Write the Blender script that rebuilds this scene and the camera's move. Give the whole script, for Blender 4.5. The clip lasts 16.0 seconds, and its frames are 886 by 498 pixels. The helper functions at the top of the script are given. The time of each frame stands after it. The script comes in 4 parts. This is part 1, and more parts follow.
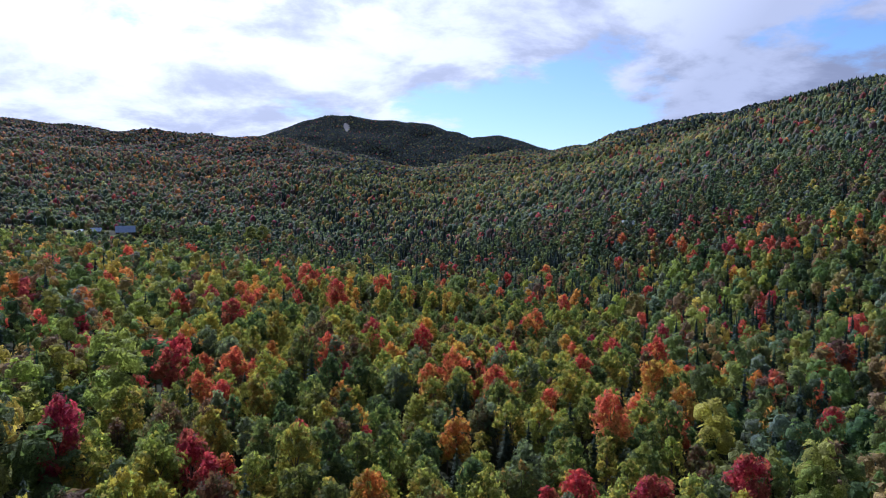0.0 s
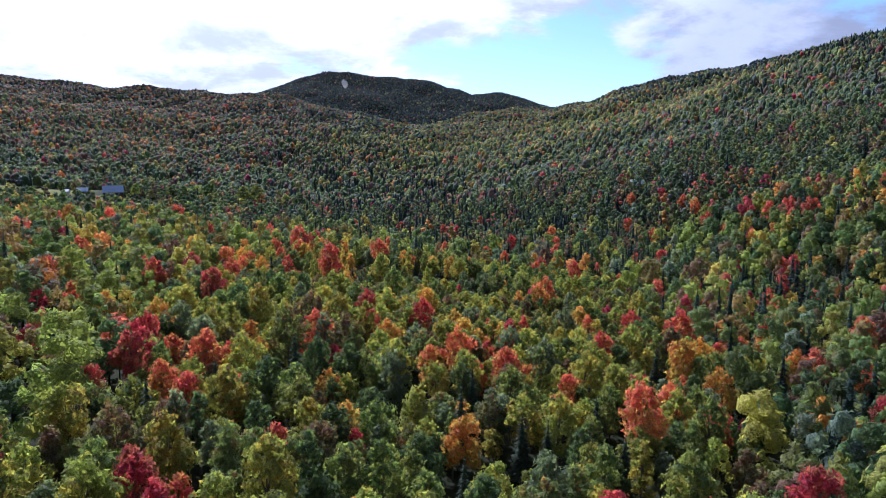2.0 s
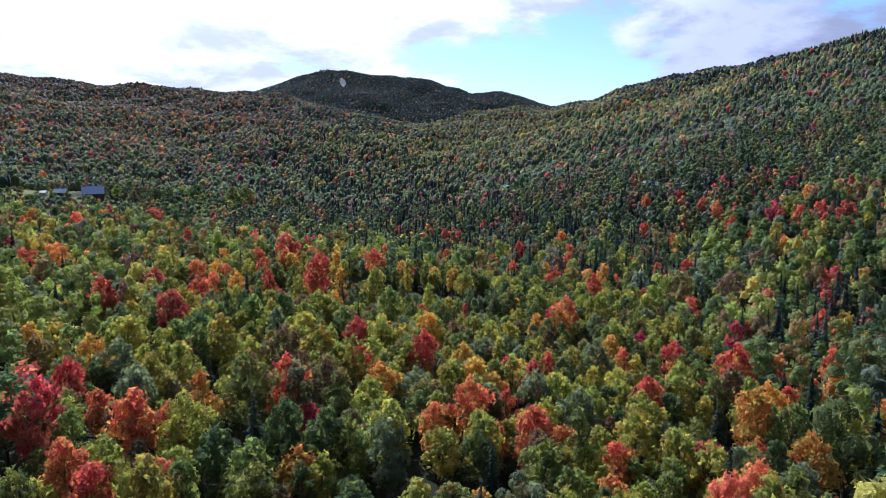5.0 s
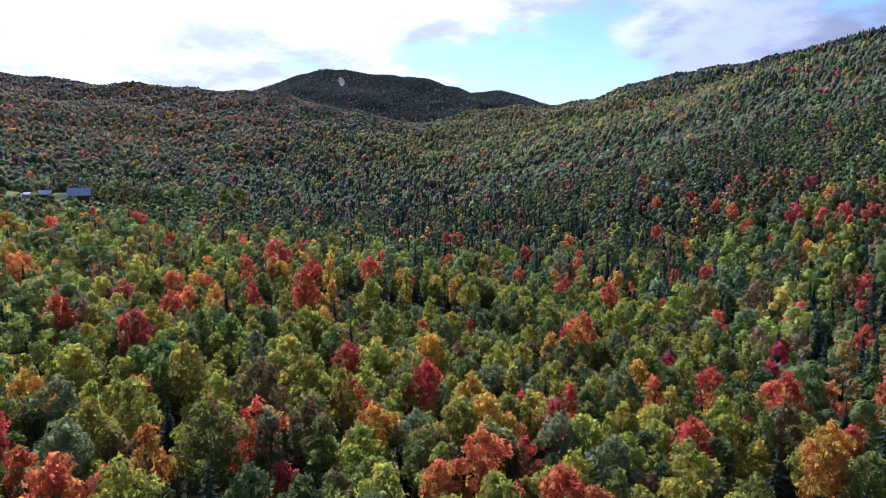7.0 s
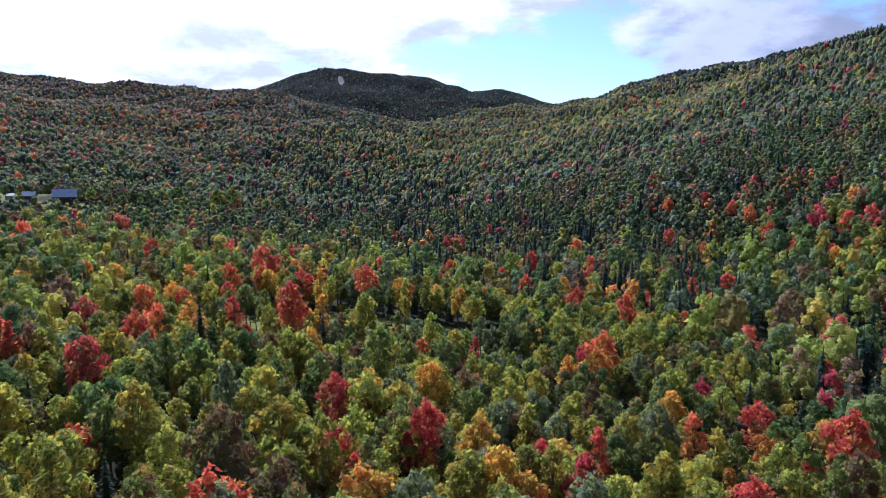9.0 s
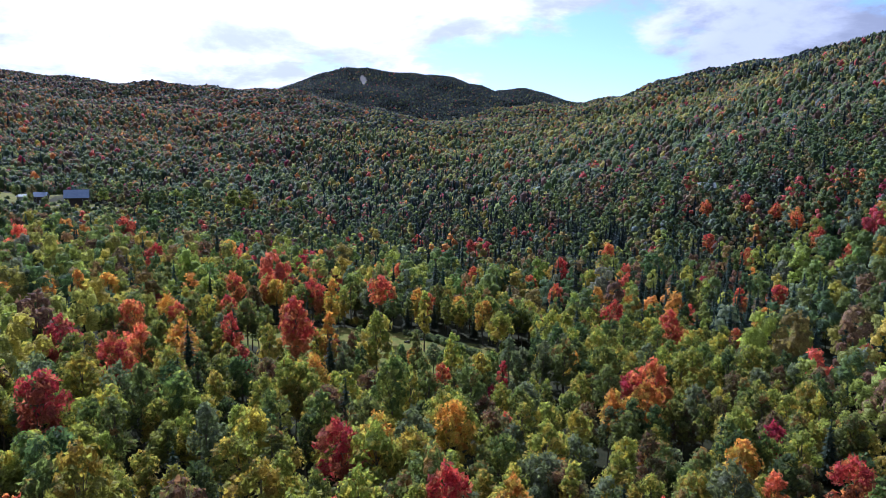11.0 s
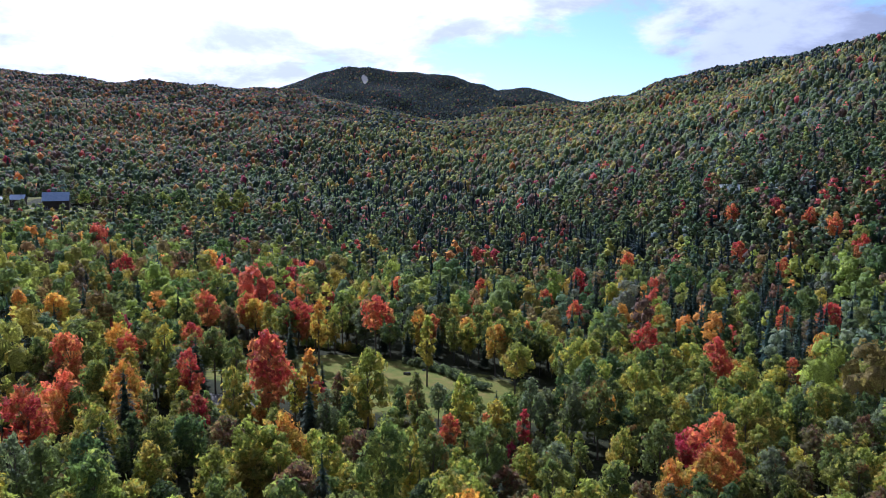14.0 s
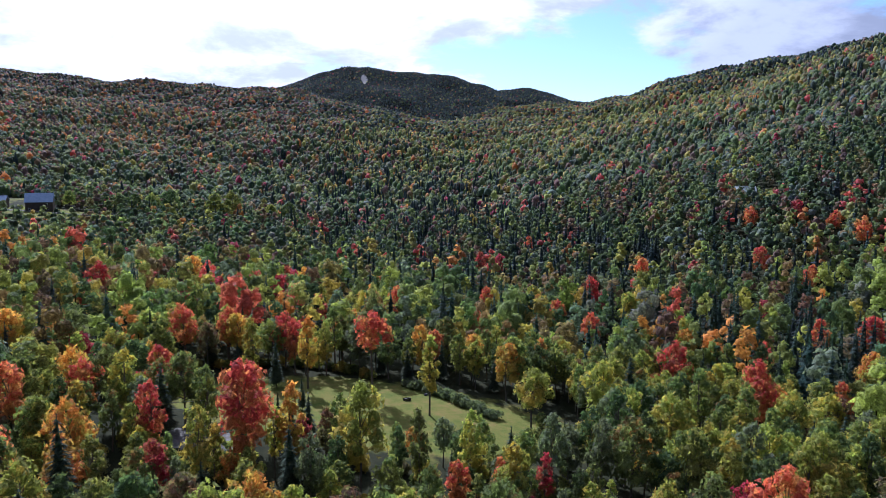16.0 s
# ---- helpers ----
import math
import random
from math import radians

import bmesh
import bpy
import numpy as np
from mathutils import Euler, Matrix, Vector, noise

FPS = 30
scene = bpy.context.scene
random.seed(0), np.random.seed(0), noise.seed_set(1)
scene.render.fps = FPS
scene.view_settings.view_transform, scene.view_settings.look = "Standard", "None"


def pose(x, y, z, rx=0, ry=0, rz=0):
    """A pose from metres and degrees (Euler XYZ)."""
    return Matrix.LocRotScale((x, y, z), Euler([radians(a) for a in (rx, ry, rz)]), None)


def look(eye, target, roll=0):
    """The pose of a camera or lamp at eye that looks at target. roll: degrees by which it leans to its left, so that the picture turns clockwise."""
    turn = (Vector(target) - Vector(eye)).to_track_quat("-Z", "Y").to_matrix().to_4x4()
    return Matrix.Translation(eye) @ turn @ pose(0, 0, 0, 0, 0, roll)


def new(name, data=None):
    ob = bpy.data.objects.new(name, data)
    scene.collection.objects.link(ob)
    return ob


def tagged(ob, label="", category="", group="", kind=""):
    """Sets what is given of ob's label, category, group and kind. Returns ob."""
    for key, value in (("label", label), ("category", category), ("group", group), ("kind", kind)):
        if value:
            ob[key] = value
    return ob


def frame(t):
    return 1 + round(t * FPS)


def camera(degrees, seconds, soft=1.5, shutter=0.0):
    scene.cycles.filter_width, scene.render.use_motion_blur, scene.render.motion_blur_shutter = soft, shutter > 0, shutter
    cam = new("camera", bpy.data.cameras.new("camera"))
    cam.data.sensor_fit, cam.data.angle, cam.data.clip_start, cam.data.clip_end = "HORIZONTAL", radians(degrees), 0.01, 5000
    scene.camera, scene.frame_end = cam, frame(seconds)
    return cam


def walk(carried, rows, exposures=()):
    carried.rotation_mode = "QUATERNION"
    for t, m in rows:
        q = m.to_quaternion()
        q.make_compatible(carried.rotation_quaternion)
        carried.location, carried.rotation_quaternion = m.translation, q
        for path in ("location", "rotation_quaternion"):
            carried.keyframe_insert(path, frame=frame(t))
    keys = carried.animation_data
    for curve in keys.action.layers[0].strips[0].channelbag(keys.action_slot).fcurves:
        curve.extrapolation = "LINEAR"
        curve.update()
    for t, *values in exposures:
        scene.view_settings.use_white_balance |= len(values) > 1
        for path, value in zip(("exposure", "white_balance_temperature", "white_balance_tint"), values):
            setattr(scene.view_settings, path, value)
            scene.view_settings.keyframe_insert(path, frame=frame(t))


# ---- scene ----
cam = camera(64.4, 16.0, soft=0.75)
METRES, EYE, TILT, LEAN, TURN = 180.0, 44.6, 0.0, 5.1, -0.9
ROWS = [
    (0.0, 0.0, 0.0, 0.0, 0.33, -3.71, -5.12),
    (0.5, -0.0012, 0.0304, -0.0004, 0.32, -3.69, -5.13),
    (0.6, -0.0014, 0.0366, -0.0005, 0.32, -4.52, -5.11),
    (0.7, -0.0016, 0.0429, -0.0006, 0.32, -6.85, -5.1),
    (0.8, -0.0018, 0.0492, -0.0006, 0.31, -7.03, -5.09),
    (1.0, -0.0021, 0.0617, -0.0007, 0.31, -7.04, -5.08),
    (1.5, -0.0034, 0.0938, -0.0004, 0.32, -7.06, -5.09),
    (2.0, -0.0049, 0.1263, -0.0003, 0.31, -7.06, -5.09),
    (2.5, -0.0066, 0.1588, 0.0003, 0.29, -7.09, -5.1),
    (3.0, -0.0084, 0.1923, 0.0002, 0.28, -7.09, -5.12),
    (3.5, -0.0102, 0.2259, 0.0005, 0.25, -7.09, -5.13),
    (4.0, -0.012, 0.2593, 0.0009, 0.24, -7.09, -5.17),
    (6.5, -0.02, 0.4197, 0.0009, 0.17, -7.11, -5.12),
    (7.0, -0.0212, 0.4505, 0.0012, 0.17, -7.11, -5.1),
    (7.5, -0.0227, 0.4813, 0.0015, 0.16, -7.12, -5.1),
    (8.0, -0.0234, 0.512, 0.0018, 0.17, -7.14, -5.06),
    (8.5, -0.0241, 0.5432, 0.0018, 0.18, -7.15, -5.05),
    (9.0, -0.0247, 0.5744, 0.0025, 0.18, -7.17, -5.04),
    (9.2, -0.025, 0.5869, 0.0026, 0.19, -7.17, -5.04),
    (11.3, -0.0283, 0.72, 0.0028, 2.13, -7.37, -5.03),
    (11.5, -0.0291, 0.7321, 0.0028, 2.14, -7.37, -5.03),
    (12.0, -0.0312, 0.7622, 0.0027, 2.15, -7.35, -5.03),
    (12.5, -0.0332, 0.7915, 0.0027, 2.16, -7.36, -5.04),
    (13.0, -0.0353, 0.8209, 0.0025, 2.14, -7.36, -5.01),
    (13.5, -0.0375, 0.8503, 0.0025, 2.14, -7.36, -5.01),
    (14.0, -0.0398, 0.8798, 0.0025, 2.15, -7.35, -5.03),
    (14.5, -0.0428, 0.9096, 0.0025, 2.14, -7.35, -5.04),
    (15.0, -0.0457, 0.94, 0.0022, 2.12, -7.33, -5.06),
    (15.5, -0.0486, 0.9683, 0.0016, 2.11, -7.33, -5.08),
    (16.0, -0.0506, 0.9983, -0.0014, 2.13, -7.29, -5.1),
]
EXPOSURES = [(0.0, 0.52, 5150, 20), (0.5, 0.52, 5150, 20), (0.8, 0.86, 5150, 20), (16.0, 0.9, 5150, 20)]
walk(cam, [(t, pose(0, 0, EYE, TILT, LEAN, TURN) @ pose(METRES * x, METRES * y, METRES * z, 90 + pitch, roll, yaw)) for t, x, y, z, yaw, pitch, roll in ROWS], EXPOSURES)

# ---- sky, sun and exposure ----
SUN_LEFT, SUN_UP = 24.0, 40.0
sun_way = Vector((-math.sin(radians(SUN_LEFT)) * math.cos(radians(SUN_UP)), math.cos(radians(SUN_LEFT)) * math.cos(radians(SUN_UP)), math.sin(radians(SUN_UP))))
sun = new("sun", bpy.data.lights.new("sun", "SUN"))
sun.data.energy, sun.data.angle, sun.data.color = 5.0, radians(0.6), (1.0, 0.94, 0.86)
sun.matrix_world = look(sun_way * 900, (0, 0, 0))


def node(tree, kind, **inputs):
    n = tree.nodes.new("ShaderNode" + kind)
    for key, value in inputs.items():
        slot = n.inputs[int(key[1:])] if key[0] == "i" and key[1:].isdigit() else n.inputs[key.replace("_", " ")]
        if isinstance(value, bpy.types.NodeSocket):
            tree.links.new(value, slot)
        else:
            slot.default_value = value
    return n


def arith(tree, op, a, b=0.0):
    n = node(tree, "Math", i0=a, i1=b)
    n.operation = op
    return n.outputs[0]


def ramp(tree, fac, stops, smooth=False):
    n = node(tree, "ValToRGB", Fac=fac)
    n.color_ramp.interpolation = "EASE" if smooth else "LINEAR"
    while len(n.color_ramp.elements) < len(stops):
        n.color_ramp.elements.new(0.5)
    for e, (at, colour) in zip(n.color_ramp.elements, stops):
        e.position, e.color = at, (*colour, 1) if len(colour) == 3 else colour
    return n.outputs[0]


def mixed(tree, fac, a, b, blend="MIX"):
    n = tree.nodes.new("ShaderNodeMix")
    n.data_type, n.blend_type = "RGBA", blend
    for slot, value in ((n.inputs[0], fac), (n.inputs[6], a), (n.inputs[7], b)):
        if isinstance(value, bpy.types.NodeSocket):
            tree.links.new(value, slot)
        else:
            slot.default_value = value if isinstance(value, float) else (*value, 1)
    return n.outputs[2]


world = bpy.data.worlds.new("world")
scene.world, world.use_nodes = world, True
wt = world.node_tree
wt.nodes.clear()
sky = wt.nodes.new("ShaderNodeTexSky")
sky.sky_type, sky.sun_disc = "NISHITA", False
sky.dust_density, sky.ozone_density = 0.4, 4.0
sky.sun_elevation, sky.sun_rotation = radians(SUN_UP), radians(-SUN_LEFT)
way = wt.nodes.new("ShaderNodeTexCoord").outputs["Generated"]
parts = node(wt, "SeparateXYZ", Vector=way)
up = arith(wt, "ADD", arith(wt, "MAXIMUM", parts.outputs[2], 0.0), 0.3)
deck = node(wt, "CombineXYZ", X=arith(wt, "DIVIDE", parts.outputs[0], up), Y=arith(wt, "DIVIDE", parts.outputs[1], up)).outputs[0]
big = node(wt, "TexNoise", Vector=deck, Scale=1.0, Detail=10.0, Roughness=0.6, Distortion=0.15).outputs[0]
fine = node(wt, "TexNoise", Vector=deck, Scale=3.2, Detail=8.0, Roughness=0.6).outputs[0]
# a break in the cloud deck, ahead and a little to the right
gap = node(wt, "VectorMath", i0=way, i1=(0.125, 0.985, 0.095))
gap.operation = "SUBTRACT"
gap = node(wt, "VectorMath", i0=gap.outputs[0], i1=(0.9, 1.0, 2.2))
gap.operation = "MULTIPLY"
span = node(wt, "VectorMath", i0=gap.outputs[0])
span.operation = "LENGTH"
hole = ramp(wt, span.outputs["Value"], ((0.04, (1, 1, 1)), (0.27, (0, 0, 0))), True)
cover = arith(wt, "SUBTRACT", arith(wt, "ADD", arith(wt, "MULTIPLY", big, 0.75), arith(wt, "MULTIPLY", fine, 0.35)), arith(wt, "MULTIPLY", hole, 0.22))
cloud = ramp(wt, cover, ((0.4, (0, 0, 0)), (0.49, (1, 1, 1))), True)
body = ramp(wt, node(wt, "TexNoise", Vector=deck, Scale=2.0, Detail=8.0, Roughness=0.6, Distortion=0.2).outputs[0], ((0.38, (0.7, 0.715, 0.77)), (0.57, (1.25, 1.24, 1.25))), True)
toward = node(wt, "VectorMath", i0=way, i1=tuple(sun_way))
toward.operation = "DOT_PRODUCT"
glow = ramp(wt, toward.outputs["Value"], ((0.0, (0.05, 0.065, 0.1)), (0.36, (0.16, 0.18, 0.24)), (0.5, (0.42, 0.44, 0.5)), (0.64, (0.42, 0.44, 0.48)), (0.74, (0.68, 0.69, 0.7)), (0.85, (0.84, 0.84, 0.83)), (1.0, (1.2, 1.17, 1.1))))
clouds = mixed(wt, 1.0, body, glow, "MULTIPLY")
blue = node(wt, "Background", Color=sky.outputs[0], Strength=0.085)
white = node(wt, "Background", Color=clouds, Strength=0.76)
both = node(wt, "MixShader", i0=cloud, i1=blue.outputs[0], i2=white.outputs[0])
wt.links.new(both.outputs[0], wt.nodes.new("ShaderNodeOutputWorld").inputs[0])


# ---- materials ----
def material(name, build):
    m = bpy.data.materials.new(name)
    m.use_nodes = True
    t = m.node_tree
    t.nodes.clear()
    t.links.new(build(t), t.nodes.new("ShaderNodeOutputMaterial").inputs[0])
    return m


def surface(t, colour, rough=0.8, bump=None, strength=0.4, distance=0.05, metal=0.0):
    b = node(t, "BsdfPrincipled", Base_Color=colour, Roughness=rough, Metallic=metal)
    b.inputs["Specular IOR Level"].default_value = 0.3 if rough < 0.8 else 0.04
    if bump is not None:
        t.links.new(node(t, "Bump", Strength=strength, Distance=distance, Height=bump).outputs[0], b.inputs["Normal"])
    return b.outputs[0]


def spot(t, scale, detail=5.0, rough=0.6):
    at = t.nodes.new("ShaderNodeNewGeometry").outputs["Position"]
    return node(t, "TexNoise", Vector=at, Scale=scale, Detail=detail, Roughness=rough).outputs[0]


def leafy(t, base, other, share=0.3):
    """Leaves: a base colour, a second one in patches, each tree and each spray of its own shade; light shines through them."""
    info = t.nodes.new("ShaderNodeObjectInfo")
    at = t.nodes.new("ShaderNodeTexCoord").outputs["Object"]
    shift = node(t, "VectorMath", i0=at, i1=info.outputs["Location"])
    island = t.nodes.new("ShaderNodeNewGeometry").outputs["Random Per Island"]
    patch = node(t, "TexNoise", Vector=shift.outputs[0], Scale=0.28, Detail=3.0).outputs[0]
    patch = ramp(t, arith(t, "ADD", patch, arith(t, "ADD", arith(t, "MULTIPLY", arith(t, "SUBTRACT", island, 0.5), 0.25), arith(t, "MULTIPLY", arith(t, "SUBTRACT", 10.5, node(t, "SeparateXYZ", Vector=at).outputs[2]), 0.022))), ((0.62 - share * 0.5, (0, 0, 0)), (0.72 - share * 0.5, (1, 1, 1))))
    colour = mixed(t, patch, base, other)
    tone = arith(t, "ADD", arith(t, "MULTIPLY", island, 0.7), arith(t, "ADD", arith(t, "MULTIPLY", info.outputs["Random"], 0.3), 0.5))
    hue = node(t, "HueSaturation", Hue=arith(t, "ADD", 0.485, arith(t, "MULTIPLY", info.outputs["Random"], 0.03)), Value=tone, Color=colour)
    return foliage(t, hue.outputs[0], 0.46, 0.17, 0.05)


def foliage(t, colour, glow=0.45, gaps=0.0, wax=0.12, grain_size=0.28):
    """Leaf surface with grain and relief. glow: how much light shines through; gaps: size of the ragged gaps between leaves; wax: the leaves' gloss."""
    fine = spot(t, 1.0 / grain_size, 3.0, 0.7)
    grain = ramp(t, fine, ((0.3, (0.5, 0.5, 0.5)), (0.68, (1.5, 1.5, 1.5))))
    colour = mixed(t, 1.0, colour, grain, "MULTIPLY")
    d = node(t, "BsdfPrincipled", Base_Color=colour, Roughness=0.6)
    d.inputs["Specular IOR Level"].default_value = wax
    t.links.new(node(t, "Bump", Strength=0.9, Distance=1.25 * grain_size, Height=fine).outputs[0], d.inputs["Normal"])
    thin = node(t, "BsdfTranslucent", Color=mixed(t, 1.0, colour, (1.3, 1.35, 0.8), "MULTIPLY"))
    leaf = node(t, "MixShader", i0=glow, i1=d.outputs[0], i2=thin.outputs[0]).outputs[0]
    if not gaps:
        return leaf
    ragged = ramp(t, spot(t, 1.0 / gaps, 2.0, 0.6), ((0.43, (0, 0, 0)), (0.44, (1, 1, 1))))
    return node(t, "MixShader", i0=ragged, i1=node(t, "BsdfTransparent").outputs[0], i2=leaf).outputs[0]


LEAVES = {  # colour, second colour, share of the second
    "green": ((0.115, 0.155, 0.055), (0.19, 0.2, 0.06), 0.4),
    "deep": ((0.07, 0.105, 0.05), (0.1, 0.125, 0.05), 0.3),
    "lime": ((0.23, 0.26, 0.065), (0.34, 0.27, 0.065), 0.3),
    "grey": ((0.16, 0.185, 0.125), (0.11, 0.135, 0.075), 0.35),
    "yellow": ((0.41, 0.31, 0.06), (0.22, 0.23, 0.06), 0.5),
    "warm": ((0.28, 0.16, 0.07), (0.13, 0.155, 0.06), 0.66),
    "orange": ((0.52, 0.215, 0.06), (0.34, 0.24, 0.06), 0.4),
    "red": ((0.52, 0.1, 0.085), (0.38, 0.16, 0.07), 0.4),
    "crimson": ((0.4, 0.05, 0.085), (0.26, 0.08, 0.065), 0.4),
    "russet": ((0.18, 0.1, 0.07), (0.12, 0.11, 0.06), 0.5),
}
leaf_mats = {k: material(k + "_leaves", lambda t, v=v: leafy(t, *v)) for k, v in LEAVES.items()}
needle_mat = material("needles", lambda t: leafy(t, (0.045, 0.068, 0.048), (0.07, 0.09, 0.065), 0.3))


def tinted(t, glow, gaps, vary=0.6, wax=0.04, grain_size=0.28):
    """The mixed woods: each tree has its own leaf colour."""
    tint = t.nodes.new("ShaderNodeAttribute")
    tint.attribute_name = "leaf_colour"
    island = t.nodes.new("ShaderNodeNewGeometry").outputs["Random Per Island"]
    tone = arith(t, "ADD", arith(t, "MULTIPLY", island, vary), arith(t, "ADD", arith(t, "MULTIPLY", spot(t, 0.5, 4.0, 0.7), 1.0), 0.5 - vary / 2))
    return foliage(t, mixed(t, 1.0, tint.outputs["Color"], node(t, "CombineColor", Red=tone, Green=tone, Blue=tone).outputs[0], "MULTIPLY"), glow, gaps, wax, grain_size)


# near-black: shade inside the crowns put into colour, on the mid woods' stems
crown_shade_mat = material("inner_crown_shade", lambda t: surface(t, ramp(t, spot(t, 2.5), ((0.3, (0.018, 0.022, 0.012)), (0.7, (0.045, 0.045, 0.025)))), 0.95, spot(t, 5.0), 0.8, 0.3))
woods_mat = material("mixed_foliage", lambda t: tinted(t, 0.42, 0.3, 0.5, 0.03, 0.4))
far_woods_mat = material("far_foliage", lambda t: tinted(t, 0.4, 0.0, 0.4, 0.02, 0.9))
bark_mat = material("bark", lambda t: surface(t, ramp(t, spot(t, 3.0), ((0.3, (0.07, 0.055, 0.045)), (0.7, (0.17, 0.15, 0.13)))), 0.9, spot(t, 12.0)))
dead_mat = material("bleached_wood", lambda t: surface(t, ramp(t, spot(t, 2.0), ((0.3, (0.22, 0.2, 0.18)), (0.7, (0.4, 0.38, 0.36)))), 0.9, spot(t, 12.0)))


def floor_of_woods(t):
    """Dark leaf litter under the trees, and grass where the attribute says meadow."""
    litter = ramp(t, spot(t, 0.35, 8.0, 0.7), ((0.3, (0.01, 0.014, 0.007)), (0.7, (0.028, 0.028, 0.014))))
    grass = ramp(t, spot(t, 0.2, 9.0, 0.8), ((0.32, (0.05, 0.08, 0.016)), (0.5, (0.1, 0.105, 0.024)), (0.68, (0.15, 0.11, 0.04))))
    meadow = t.nodes.new("ShaderNodeAttribute")
    meadow.attribute_name = "meadow"
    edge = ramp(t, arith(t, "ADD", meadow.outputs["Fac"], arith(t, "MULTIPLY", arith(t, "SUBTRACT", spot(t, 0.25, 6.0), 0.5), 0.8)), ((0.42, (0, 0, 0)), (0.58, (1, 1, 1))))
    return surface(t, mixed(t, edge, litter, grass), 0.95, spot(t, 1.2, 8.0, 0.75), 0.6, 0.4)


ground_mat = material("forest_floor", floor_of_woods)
gravel_mat = material("gravel", lambda t: surface(t, ramp(t, spot(t, 1.4, 8.0), ((0.3, (0.08, 0.077, 0.073)), (0.7, (0.15, 0.143, 0.135)))), 0.95, spot(t, 9.0), 0.5))
rock_mat = material("granite", lambda t: surface(t, ramp(t, spot(t, 0.8, 8.0), ((0.3, (0.07, 0.07, 0.07)), (0.7, (0.18, 0.18, 0.18)))), 0.9, spot(t, 3.0), 0.6))


def planked(t, dark, light):
    at = node(t, "SeparateXYZ", Vector=t.nodes.new("ShaderNodeTexCoord").outputs["Object"])
    return surface(t, ramp(t, arith(t, "ADD", arith(t, "MULTIPLY", spot(t, 0.5, 6.0), 0.6), arith(t, "MULTIPLY", t.nodes.new("ShaderNodeObjectInfo").outputs["Random"], 0.4)), ((0.25, dark), (0.75, light))), 0.85, spot(t, 4.0))


board_mat = material("weathered_boards", lambda t: planked(t, (0.07, 0.055, 0.05), (0.17, 0.14, 0.13)))
white_mat = material("white_paint", lambda t: planked(t, (0.6, 0.6, 0.58), (0.78, 0.78, 0.76)))
tin_mat = material("blue_grey_tin", lambda t: surface(t, ramp(t, spot(t, 0.7, 5.0), ((0.3, (0.22, 0.3, 0.44)), (0.7, (0.3, 0.38, 0.52)))), 0.6, spot(t, 2.0), 0.15))
pale_tin_mat = material("pale_tin", lambda t: surface(t, ramp(t, spot(t, 0.7, 5.0), ((0.3, (0.45, 0.5, 0.52)), (0.7, (0.6, 0.64, 0.66)))), 0.5, spot(t, 2.0), 0.15, metal=0.2))
glass_mat = material("window_glass", lambda t: surface(t, (0.02, 0.025, 0.03, 1), 0.08))
iron_mat = material("dark_iron", lambda t: surface(t, ramp(t, spot(t, 4.0), ((0.3, (0.02, 0.02, 0.02)), (0.7, (0.06, 0.05, 0.045)))), 0.7, spot(t, 9.0)))

# ---- the lie of the land ----
def polyline(px, py, x):
    return np.interp(x, px, py)


def waves(x, y, size, seed):
    """A smooth wandering field between about -1 and 1."""
    rng, total = np.random.RandomState(seed), np.zeros(np.broadcast(x, y).shape)
    for octave in range(3):
        for _ in range(4):
            a, p = rng.rand() * 2 * np.pi, rng.rand() * 2 * np.pi
            k = 2 * np.pi / (size / 1.9 ** octave) * (0.7 + 0.6 * rng.rand())
            total += np.sin((x * np.cos(a) + y * np.sin(a)) * k + p) * 0.36 / 1.7 ** octave
    return total


def creek_x(y):
    return polyline((100, 200, 300, 400, 500, 620, 800, 1000, 1500, 2300), (170, 172, 162, 108, 58, 5, -35, -60, -110, -60), y)


def valley(x, y):
    """The valley's floor along its creek, the gentle western bench and the steeper eastern side."""
    floor = polyline((100, 300, 500, 620, 900, 1500, 2300, 3200), (-19, -19.5, -17, -12, -3, 42, 105, 150), y)
    off = x - creek_x(y)
    west = np.maximum(-off - 80, 0)
    east = np.maximum(off, 0)
    rise_w = 120 * (1 - np.exp(-0.107 * west / 120))
    rise_e = np.where(east < 100, 0.0015 * east ** 2, 15 + 150 * (1 - np.exp(-0.3 * (east - 100) / 150)))
    bench = 5 * np.exp(-((x + 290) / 75) ** 2 - ((y - 645) / 60) ** 2)
    shelf = 7 * np.exp(-((x - 185) / 60) ** 2 - ((y - 600) / 55) ** 2)
    return floor + rise_w + rise_e + bench + shelf


def ridge(x, y, crest, fall, round_top):
    """A mountain: the roof that falls away on both sides of its crest line."""
    best = np.full(np.broadcast(x, y).shape, -1e3)
    for (ax, ay, az), (bx, by, bz) in zip(crest[:-1], crest[1:]):
        dx, dy = bx - ax, by - ay
        t = np.clip(((x - ax) * dx + (y - ay) * dy) / (dx * dx + dy * dy), 0, 1)
        d = np.hypot(x - ax - t * dx, y - ay - t * dy)
        best = np.maximum(best, az + t * (bz - az) - fall * (np.sqrt(d * d + round_top ** 2) - round_top))
    return best


